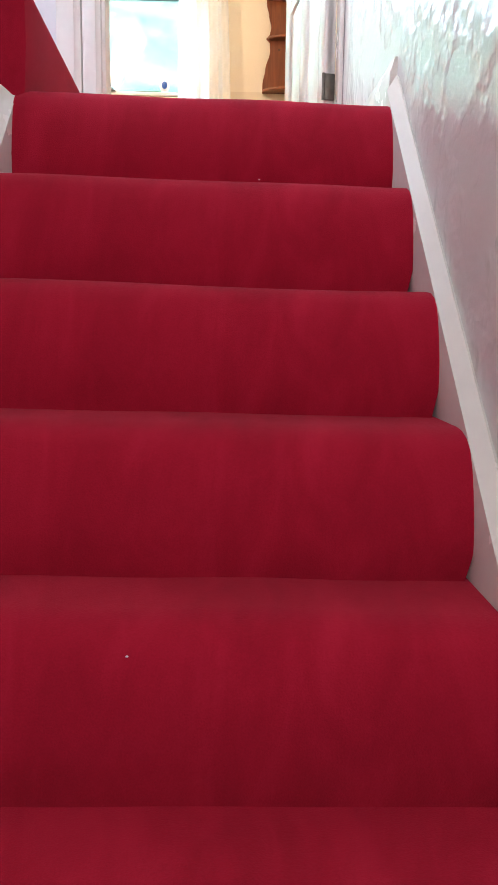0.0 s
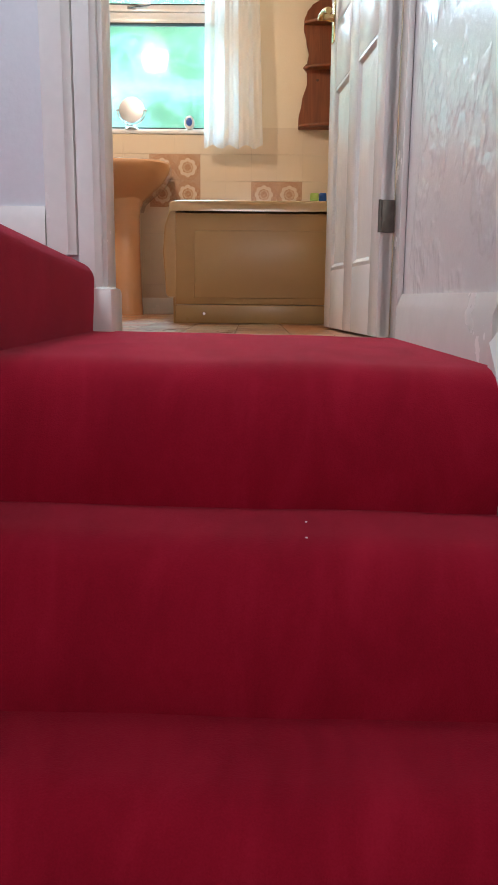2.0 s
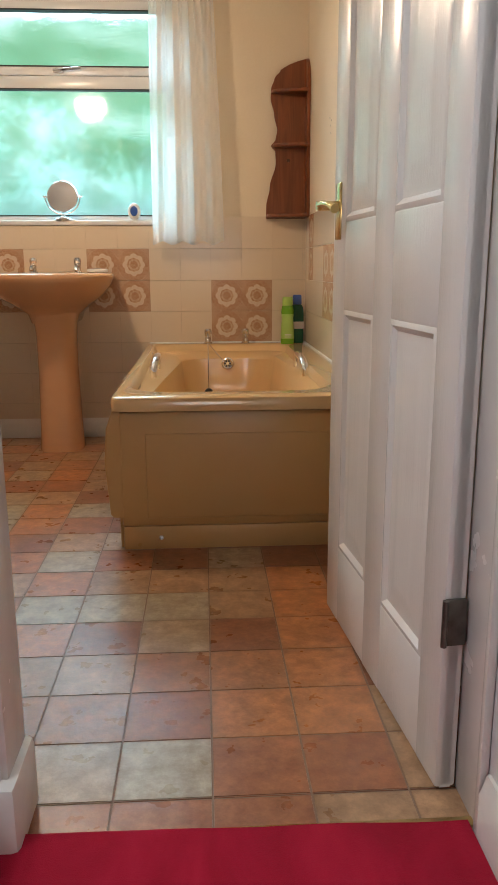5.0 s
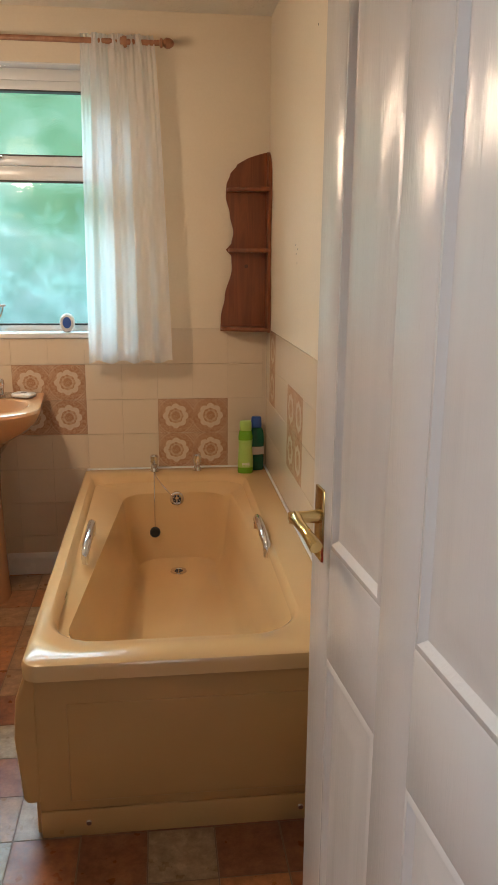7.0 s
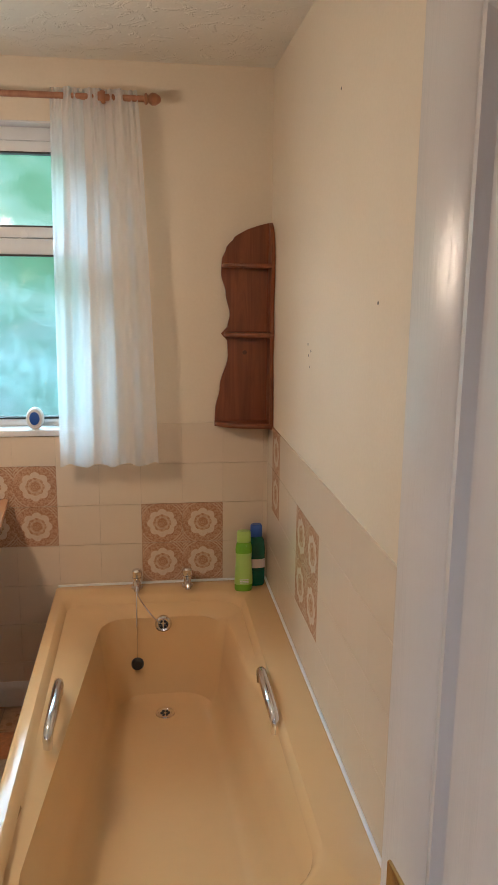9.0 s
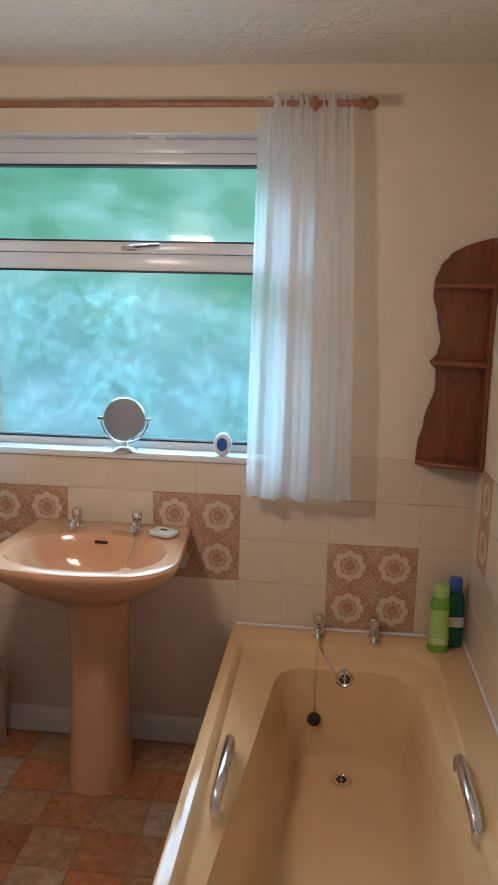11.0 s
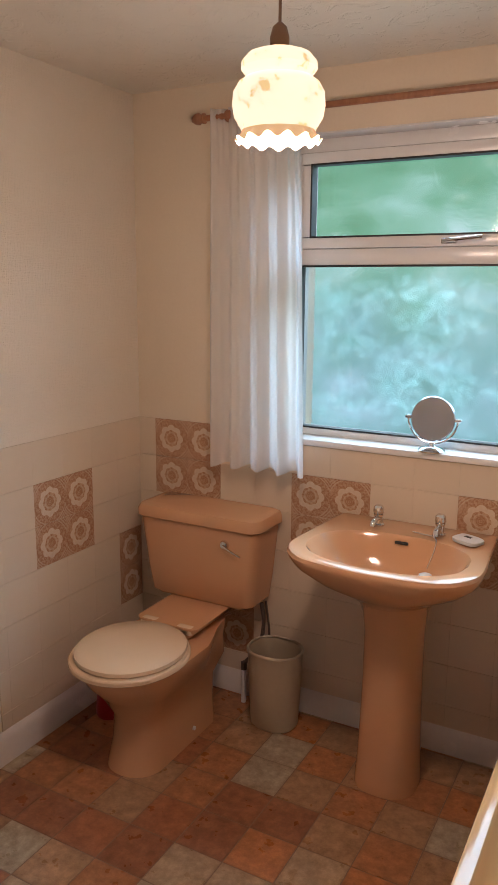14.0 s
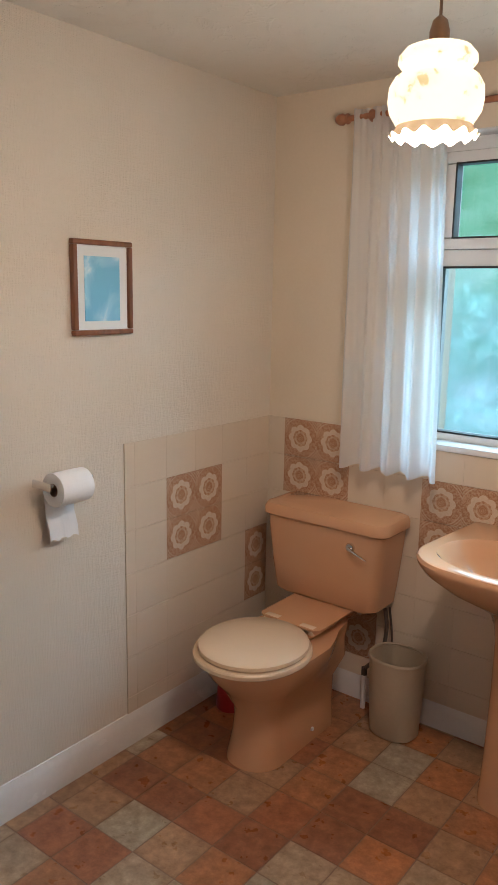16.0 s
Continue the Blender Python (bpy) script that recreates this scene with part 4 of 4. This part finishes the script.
# ---- toilet ----
def toilet():
    t = thing("toilet", "peach ceramic close-coupled toilet, cream lid down", "toilet")
    cx = -1.52
    L = []
    for a, y0, y1, z, r in ((0.105, 4.33, 4.80, 0.0, 0.10), (0.105, 4.335, 4.80, 0.02, 0.10), (0.092, 4.355, 4.81, 0.10, 0.088), (0.090, 4.36, 4.82, 0.19, 0.086), (0.125, 4.31, 4.84, 0.27, 0.12), (0.165, 4.255, 4.86, 0.33, 0.16), (0.178, 4.235, 4.86, 0.375, 0.17), (0.178, 4.235, 4.86, 0.392, 0.17)):
        L.append(rounded(cx - a, cx + a, y0, y1, z, (r, r, 0.05, 0.05), 9))
    for p in L[5] + L[6] + L[7]:
        if p.y > 4.62:
            p.x = cx + (p.x - cx) * (1 - 0.35 * min(1, (p.y - 4.62) / 0.16))
    part("pan", loft(L, True, True), M_CERAMIC, t)
    sh = [rounded(cx - a, cx + a, 4.60, 4.97, z, 0.03, 6) for a, z in ((0.085, 0.385), (0.105, 0.405), (0.125, 0.425), (0.13, 0.437))]
    part("cistern_shelf", loft(sh, True, True), M_CERAMIC, t)
    C = [rounded(cx - a, cx + a, y0, YB - 0.012, z, (0.035, 0.035, 0.01, 0.01), 6) for a, y0, z in ((0.205, 4.835, 0.437), (0.222, 4.822, 0.452), (0.236, 4.812, 0.55), (0.252, 4.803, 0.70), (0.256, 4.802, 0.745))]
    part("cistern", loft(C, True, True), M_CERAMIC, t)
    lid = [rounded(cx - a, cx + a, y0, YB - 0.009, z, (0.045, 0.045, 0.012, 0.012), 6) for a, y0, z in ((0.262, 4.795, 0.746), (0.270, 4.787, 0.754), (0.270, 4.787, 0.778), (0.262, 4.795, 0.794), (0.235, 4.83, 0.800))]
    part("cistern_lid", loft(lid, True, True), M_CERAMIC, t)
    def egg(k, z, dy=0.0):
        out = []
        for i in range(48):
            a = 2 * math.pi * i / 48
            s = math.sin(a)
            out.append(Vector((cx - 0.008 + 0.188 * k * math.cos(a) * (1 - 0.05 * s), 4.425 + dy + (0.215 if s < 0 else 0.19) * k * s, z)))
        return out
    part("toilet_seat", loft([egg(1.03, 0.393), egg(1.05, 0.397), egg(1.05, 0.408), egg(1.03, 0.413)], True, True), M_SEAT, t, "cream plastic seat")
    part("toilet_lid", loft([egg(0.965, 0.415, 0.004), egg(0.98, 0.419, 0.004), egg(0.97, 0.430, 0.004), egg(0.9, 0.438, 0.004), egg(0.5, 0.443, 0.004)], True, True), M_SEAT, t, "cream plastic lid")
    for dx in (-0.075, 0.075):
        part("lid_hinge", box(cx + dx - 0.035, cx + dx + 0.035, 4.60, 4.638, 0.41, 0.438, 0.008), M_SEAT, t)
    f = part("flush_handle", lathe([(0.016, 0.004), (0.018, -0.006), (0.014, -0.014), (0.006, -0.016)], 18, (-1.392, 4.805, 0.692), "Y"), M_CHROME, t, "chrome flush lever")
    part("lever", tube(curve_points([(-1.392, 4.787, 0.692), (-1.36, 4.780, 0.680), (-1.315, 4.778, 0.664)], 6), lambda u: 0.006 - 0.002 * u, 8), M_CHROME, f)
    for dx in (-1, 1):
        part("floor_bolt", lathe([(0.008, 0), (0.007, 0.006)], 10, (cx + dx * 0.106, 4.62, 0.05), "X"), M_WHITE, t)
    return t


toilet()
pipe = thing("water_pipe", "braided hose to a white pipe under the cistern", "pipe")
part("hose", tube(curve_points([(-1.305, 4.93, 0.437), (-1.30, 4.94, 0.36), (-1.315, 4.945, 0.27), (-1.355, 4.945, 0.20), (-1.385, 4.94, 0.165)], 6), 0.008, 8), M_HOSE, pipe)
part("nut", lathe([(0.013, 0.0), (0.013, 0.03)], 6, (-1.385, 4.94, 0.14)), M_STEEL, pipe)
part("riser_pipe", lathe([(0.010, 0.0), (0.010, 0.145)], 12, (-1.385, 4.94, 0.0)), M_WHITE, pipe)
part("hose", tube(curve_points([(-1.30, 4.955, 0.437), (-1.285, 4.96, 0.30), (-1.30, 4.962, 0.17)], 6), 0.0045, 6), M_HOSE, pipe)
wb = thing("waste_bin", "beige plastic waste bin standing on the floor", "waste bin")
part("bin_body", loft([oval(-1.213, 4.868, r, r * 0.85, z, 36, 2.4) for r, z in ((0.080, 0.0), (0.088, 0.008), (0.096, 0.14), (0.101, 0.298), (0.098, 0.298), (0.088, 0.12), (0.076, 0.02))], True, True), M_BIN, wb)
part("bin_rim", loft([oval(-1.213, 4.868, r, r * 0.85, z, 36, 2.4) for r, z in ((0.101, 0.292), (0.105, 0.294), (0.106, 0.302), (0.102, 0.308), (0.097, 0.304))]), M_BIN, wb)
rp = thing("brush_holder", "small red plastic toilet brush pot on the floor", "brush holder")
part("pot", lathe([(0.055, 0), (0.058, 0.01), (0.05, 0.12), (0.046, 0.12), (0.046, 0.03)], 24, (-1.79, 4.62, 0)), M_RED, rp)
part("brush_handle", lathe([(0.012, 0.03), (0.010, 0.16), (0.012, 0.19), (0.006, 0.2)], 12, (-1.79, 4.62, 0)), M_RED, rp)

# ---- corner shelf ----
def corner_shelf():
    s = thing("corner_shelf", "stained pine wall shelf with wavy edge, empty", "shelf")
    xb, yb = XR - 0.002, YB - 0.0085
    z0, z1 = 1.082, 1.805
    def width(u):
        keys = ((0, 0.194), (0.08, 0.192), (0.2, 0.176), (0.36, 0.148), (0.43, 0.150), (0.466, 0.172), (0.50, 0.150), (0.56, 0.142), (0.66, 0.156), (0.76, 0.172), (0.82, 0.170), (0.88, 0.155), (0.93, 0.128), (0.97, 0.085), (1.0, 0.01))
        for (a, wa), (b, wb) in zip(keys, keys[1:]):
            if u <= b:
                f = (u - a) / (b - a)
                wa, wb = wa * 1.05, wb * 1.05
                return wa + (wb - wa) * (f * f * (3 - 2 * f))
        return 0.01
    N = 60
    for nm, fn in (("back_panel", 0), ("side_panel", 1)):
        loops = []
        for k in range(N + 1):
            u = k / N
            z = z0 + (z1 - z0) * u
            wd = width(u)
            if fn == 0:
                loops.append([Vector((xb - wd, yb, z)), Vector((xb, yb, z)), Vector((xb, yb - 0.014, z)), Vector((xb - wd, yb - 0.014, z))])
            else:
                d = 0.014 + (wd * 0.42)
                loops.append([Vector((xb, yb - 0.014, z)), Vector((xb, yb - d, z)), Vector((xb - 0.013, yb - d, z)), Vector((xb - 0.013, yb - 0.014, z))])
        part(nm, loft(loops, True, True), M_PINE, s)
    for z in (z0 + 0.004, z0 + 0.327, z0 + 0.567):
        wd = width((z - z0) / (z1 - z0)) - 0.002
        d = wd * 0.46
        rings = []
        for q in (z, z + 0.004, z + 0.012, z + 0.016):
            ins = 0.003 if q in (z, z + 0.016) else 0
            ring = [Vector((xb - 0.013, yb - 0.014, q))]
            for k in range(13):
                a = math.pi / 2 * k / 12
                ring.append(Vector((xb - 0.013 - (wd - 0.013 - ins) * math.sin(a), yb - 0.014 - (d - ins) * math.cos(a), q)))
            rings.append(ring)
        part("shelf_board", loft(rings, True, True), M_PINE, s)
    part("knot", lathe([(0.008, 0), (0.008, -0.0006)], 14, (xb - 0.095, yb - 0.0142, z0 + 0.27), "Y"), M_DARK, s, "dark knot in the pine")
    return s


corner_shelf()

# ---- curtains and rod ----
def rod():
    r = thing("curtain_rod", "brown wooden curtain rod with turned finials", "curtain rod")
    y, z = 4.912, 2.180
    part("pole", lathe([(0.0105, -1.535), (0.0105, 0.035)], 14, (0, y, z), "X"), M_ROD, r)
    for x, sg in ((-1.535, -1), (0.035, 1)):
        prof = [(0.0105, 0), (0.018, sg * 0.004), (0.018, sg * 0.010), (0.011, sg * 0.014), (0.020, sg * 0.026), (0.019, sg * 0.038), (0.011, sg * 0.052), (0.003, sg * 0.056)]
        part("finial", lathe(prof, 20, (x, y, z), "X"), M_ROD, r)
    for x in (-1.44, -0.10):
        br = part("bracket", lathe([(0.026, 0.088), (0.026, 0.078), (0.014, 0.068), (0.012, 0.02)], 18, (x, y, z), "Y"), M_ROD, r)
        part("cup", lathe([(0.018, -0.012), (0.021, -0.006), (0.021, 0.006), (0.018, 0.012)], 18, (x, y, z), "X"), M_ROD, br)
    return r


rod()


def curtain(tx0, tx1, bx0, bx1, zb, folds, seed):
    rnd = random.Random(seed)
    nx, nz = 150, 44
    ph = [rnd.uniform(0, 6.28) for _ in range(5)]
    bm = bmesh.new()
    loops = []
    for j in range(nz + 1):
        v = j / nz
        ring = []
        for i in range(nx + 1):
            u = i / nx
            uu = u + 0.020 * math.sin(2 * math.pi * u * 2.3 + ph[0]) * v
            a, b = tx0 + (tx1 - tx0) * uu, bx0 + (bx1 - bx0) * uu
            gather = 0.5 + 0.5 * math.sin(min(1.0, v * 1.3) * math.pi / 2)
            x = a + (b - a) * v ** 0.7
            y = 4.905 + 0.020 * gather * math.sin(2 * math.pi * folds * uu + ph[1] + 0.6 * v) + 0.006 * math.sin(2 * math.pi * folds * 2.3 * uu + ph[2] + v)
            y += 0.005 * math.sin(2 * math.pi * 17 * uu) * (1 - v) ** 4
            y -= 0.012 * v
            z = 2.204 - (2.204 - zb) * v + 0.008 * v * math.sin(2 * math.pi * folds * uu + ph[3])
            ring.append(Vector((x, min(y, 4.955), z)))
        loops.append(ring)
    loft(loops, closed=False, bm=bm)
    c = tagged(part("curtain", bm, M_CURTAIN), "sheer white voile curtain hanging on the rod", "curtain", "window curtains")
    hem = bmesh.new()
    rows = [[p + Vector((0, -0.0012, 0.0)) for p in loops[nz - 2]], [p + Vector((0, -0.0012, -0.001)) for p in loops[nz]]]
    part("hem", loft(rows, closed=False, bm=hem), M_CURTAIN, c)
    return c


curtain(-1.515, -1.175, -1.50, -1.12, 0.968, 4.2, 3)
curtain(-0.262, 0.012, -0.285, 0.066, 0.965, 3.6, 8)

# ---- sill things ----
mir = thing("shaving_mirror", "round chrome swivel mirror standing on the sill", "mirror")
mx, my, mz = -0.714, 5.012, 1.187
part("glass", lathe([(0.066, -0.003), (0.066, -0.0045)], 40, (mx, my, mz), "Y"), M_MIRROR, mir, "mirror glass")
part("rim", lathe([(0.066, -0.006), (0.072, -0.006), (0.075, 0.0), (0.072, 0.006), (0.066, 0.006)], 40, (mx, my, mz), "Y"), M_CHROME, mir)
yoke = [(mx + 0.083 * math.cos(radians(a)), my, mz + 0.083 * math.sin(radians(a))) for a in range(180, 361, 12)]
part("yoke", tube(yoke, 0.0035, 8), M_CHROME, mir)
for sg in (-1, 1):
    part("pivot", lathe([(0.006, sg * 0.074), (0.006, sg * 0.092), (0.003, sg * 0.095)], 12, (mx, my, mz), "X"), M_CHROME, mir)
for ob in [o for o in mir.children if o.name.split(".")[0] in ("glass", "rim")]:
    ob.matrix_basis = Matrix.Translation((mx, my, mz)) @ pose(0, 0, 0, -5) @ Matrix.Translation((-mx, -my, -mz))
part("base", lathe([(0.044, 0.0), (0.045, 0.004), (0.036, 0.012), (0.012, 0.018), (0.007, 0.028)], 32, (mx, my, 1.0765)), M_CHROME, mir)
fr = thing("air_freshener", "white oval air freshener with blue centre on sill", "air freshener")
part("case", loft([[Vector((-0.370 + 0.031 * k * math.cos(a), 5.0 + dy, 1.1165 + 0.040 * k * math.sin(a))) for a in [2 * math.pi * i / 28 for i in range(28)]] for k, dy in ((0.8, 0.018), (1, 0.012), (1, -0.006), (0.85, -0.014), (0.62, -0.016))], True, True), M_WHITE, fr)
part("gel", loft([[Vector((-0.370 + 0.019 * k * math.cos(a), 5.0 + dy, 1.118 + 0.025 * k * math.sin(a))) for a in [2 * math.pi * i / 24 for i in range(24)]] for k, dy in ((1, -0.012), (0.9, -0.020), (0.5, -0.022))], True, True), M_BLUE, fr, "blue gel window")

# ---- bottles on the bath corner ----
b1 = thing("shampoo_bottle", "lime green shampoo bottle standing on the bath", "bottle", "bottles on the bath")
part("bottle_body", loft([oval(0.372, 4.885, a, d, z, 28, 2.4) for a, d, z in ((0.030, 0.019, 0.4785), (0.033, 0.021, 0.484), (0.033, 0.021, 0.53), (0.028, 0.018, 0.60), (0.031, 0.019, 0.64), (0.026, 0.017, 0.665))], True, True), M_LIME, b1)
part("cap", loft([oval(0.372, 4.885, a, d, z, 24, 2.4) for a, d, z in ((0.024, 0.017, 0.666), (0.026, 0.018, 0.67), (0.026, 0.018, 0.702), (0.022, 0.015, 0.708))], True, True), M_LIMEPALE, b1, "pale lime cap")
lb = part("label", loft([oval(0.372, 4.885, a, d, z, 28, 2.4) for a, d, z in ((0.0335, 0.0215, 0.505), (0.0335, 0.0215, 0.53), (0.0288, 0.0186, 0.60), (0.0306, 0.0190, 0.625))]), M_LIMEPALE, b1)
for k in range(3):
    part("text_bar", box(0.356, 0.388, 4.862, 4.866, 0.512 + 0.006 * k, 0.5145 + 0.006 * k), M_WHITE, lb)
b2 = thing("shower_gel_bottle", "dark green shower gel bottle with blue cap", "bottle", "bottles on the bath")
part("bottle_body", loft([oval(0.425, 4.935, a, d, z, 28, 2.6) for a, d, z in ((0.030, 0.020, 0.4785), (0.033, 0.022, 0.484), (0.034, 0.022, 0.62), (0.030, 0.020, 0.655), (0.022, 0.016, 0.668))], True, True), M_TEAL, b2)
part("cap", loft([oval(0.425, 4.935, a, d, z, 24, 2.4) for a, d, z in ((0.021, 0.016, 0.669), (0.023, 0.018, 0.673), (0.022, 0.017, 0.71), (0.018, 0.013, 0.716))], True, True), M_BLUE, b2, "blue cap")
part("label", loft([oval(0.425, 4.935, a, d, z, 28, 2.6) for a, d, z in ((0.0345, 0.0225, 0.55), (0.0345, 0.0225, 0.585))]), M_WHITE, b2)

# ---- left wall things ----
pic = thing("framed_picture", "small blue print in a brown wooden frame", "picture")
py0, py1, pz0, pz1 = 3.986, 4.222, 1.452, 1.735
for a, b, c, d in ((py0, py1, pz0, pz0 + 0.016), (py0, py1, pz1 - 0.016, pz1), (py0, py0 + 0.016, pz0 + 0.016, pz1 - 0.016), (py1 - 0.016, py1, pz0 + 0.016, pz1 - 0.016)):
    part("frame_bar", box(XL + 0.001, XL + 0.022, a, b, c, d, 0.004), M_FRAMEWOOD, pic)
part("mount", box(XL + 0.001, XL + 0.010, py0 + 0.012, py1 - 0.012, pz0 + 0.012, pz1 - 0.012), M_MOUNT, pic, "white card mount under glass")
part("print", box(XL + 0.009, XL + 0.012, py0 + 0.048, py1 - 0.048, pz0 + 0.042, pz1 - 0.048), M_ART, pic, "blue watercolour print")

tr = thing("toilet_roll_holder", "chrome toilet roll holder on the papered wall", "roll holder")
for y in (3.83, 3.985):
    part("arm", box(XL, XL + 0.085, y - 0.004, y + 0.004, 1.015, 1.040, 0.003), M_CHROME, tr)
part("spindle", lathe([(0.008, 3.83), (0.008, 3.985)], 12, (XL + 0.075, 0, 1.0275), "Y"), M_CHROME, tr)
roll = thing("toilet_roll", "white toilet roll with a hanging sheet", "toilet roll")
part("paper", lathe([(0.020, 3.845), (0.050, 3.845), (0.051, 3.90), (0.050, 3.958), (0.020, 3.958)], 40, (XL + 0.075, 0, 1.0165), "Y", cap=False), M_PAPER, roll)
part("tube", lathe([(0.020, 3.846), (0.0185, 3.846), (0.0185, 3.957), (0.020, 3.957)], 28, (XL + 0.075, 0, 1.0165), "Y", cap=False), M_HOLDER, roll, "brown card tube")
sheet = [[Vector((XL + 0.075 + x + 0.002 * math.sin(9 * k), y + (0.006 if z < 0.9 else 0), z + 0.004 * math.sin(k * 1.7))) for k, y in enumerate([3.850 + 0.0105 * i for i in range(11)])] for x, z in ((-0.049, 1.02), (-0.050, 0.98), (-0.045, 0.93), (-0.038, 0.885), (-0.034, 0.85))]
part("hanging_sheet", loft(sheet, closed=False), M_PAPER, roll)

# ---- ceiling lamp ----
def ceiling_lamp():
    c = thing("pendant_lamp", "lit opal glass pendant lamp with frilled amber rim", "lamp")
    x, y, z = LAMP
    part("ceiling_rose", lathe([(0.045, ZC), (0.043, ZC - 0.012), (0.025, ZC - 0.022), (0.006, ZC - 0.026)], 24, (x, y, 0)), M_WHITE, c)
    part("flex", lathe([(0.003, z + 0.130), (0.003, ZC - 0.02)], 8, (x, y, 0)), M_HOLDER, c)
    part("lampholder", lathe([(0.018, z + 0.085), (0.018, z + 0.112), (0.013, z + 0.130), (0.004, z + 0.138)], 20, (x, y, 0)), M_HOLDER, c)
    part("shade_cap", lathe([(0.044, z + 0.084), (0.042, z + 0.088), (0.02, z + 0.090)], 28, (x, y, 0)), M_BRASS, c)
    K = 0.88
    prof = [(0.045, 0.096), (0.066, 0.088), (0.079, 0.072), (0.080, 0.058), (0.071, 0.046), (0.070, 0.039), (0.085, 0.028), (0.096, 0.008), (0.098, -0.020), (0.094, -0.045), (0.082, -0.066), (0.078, -0.074)]
    part("shade", lathe([(r * K, z + 0.012 + h * K * 0.92) for r, h in prof], 56, (x, y, 0), cap=False), M_SHADE, c, "glowing white glass with faint flowers")
    loops = []
    n = 96
    for r, h, am in ((0.078, -0.074, 0.0), (0.080, -0.082, 0.0015), (0.086, -0.092, 0.004), (0.090, -0.096, 0.006)):
        loops.append([Vector((x + K * (r + am * 0.6 * math.cos(14 * a)) * math.cos(a), y + K * (r + am * 0.6 * math.cos(14 * a)) * math.sin(a), z + 0.012 + K * (h + am * math.cos(14 * a)) * 0.92)) for a in [2 * math.pi * i / n for i in range(n)]])
    part("frilled_rim", loft(loops), M_SHADERIM, c, "amber frilled glass rim")
    return c


ceiling_lamp()
cup = thing("cupboard", "low dark wooden cupboard beside the doorway", "cupboard")
part("carcass", box(-1.56, -1.235, YD + 0.02, 3.19, 0.05, 0.86, 0.004), M_DARK, cup)
part("top", box(-1.58, -1.225, YD + 0.02, 3.205, 0.861, 0.885, 0.005), M_DARK, cup)
part("plinth", box(-1.55, -1.26, YD + 0.03, 3.17, 0, 0.049), M_DARK, cup)
part("door", box(-1.234, -1.216, YD + 0.05, 3.17, 0.07, 0.84, 0.003), M_DARK, cup)

# small screw holes left in the painted wall
holes = thing("screw_holes", "small old screw holes in the painted wall", "wall marks", kind="stuff")
hb = bmesh.new()
for y, z in ((4.34, 1.43), (4.33, 1.40), (4.30, 1.415), (4.31, 1.37), (4.18, 1.05), (4.16, 1.03), (4.20, 1.02), (3.70, 1.56), (4.05, 2.03)):
    lathe([(0.004, -0.0008), (0.0035, 0.0)], 8, (XR - 0.0002, y, z), "X", True, hb)
part("hole", hb, M_STEEL, holes)

# ---- floor tiles ----
P = 0.1635
def floor_mesh(wd, dp):
    me = bpy.data.meshes.new("floor_tile")
    e, b, h = 0.0009, 0.0012, 0.004
    v = [(e, e, 0), (wd - e, e, 0), (wd - e, dp - e, 0), (e, dp - e, 0), (e + b, e + b, h), (wd - e - b, e + b, h), (wd - e - b, dp - e - b, h), (e + b, dp - e - b, h)]
    me.from_pydata(v, [], [(0, 1, 5, 4), (1, 2, 6, 5), (2, 3, 7, 6), (3, 0, 4, 7), (4, 5, 6, 7)])
    me.materials.append(M_FLOOR)
    return me


FT = {}
floor_ob = bpy.data.objects["floor"]


def edges(lo, hi, origin):
    k = math.ceil((lo - origin) / P)
    e = [lo]
    while origin + k * P < hi:
        if origin + k * P - e[-1] > 0.01:
            e.append(origin + k * P)
        k += 1
    return e + [hi]


def lay(x0, x1, y0, y1):
    ex, ey = edges(x0, x1, -0.04), edges(y0, y1, 2.687)
    for a, b in zip(ex, ex[1:]):
        for c, d in zip(ey, ey[1:]):
            key = (round(b - a, 4), round(d - c, 4))
            if key not in FT:
                FT[key] = floor_mesh(b - a, d - c)
            ob = new("floor_tile", FT[key])
            ob.parent = floor_ob
            ob.location = (a, c, -0.004)


lay(XL, XR, YD, YB)
lay(OX0, OX1, YD - 0.075, YD)
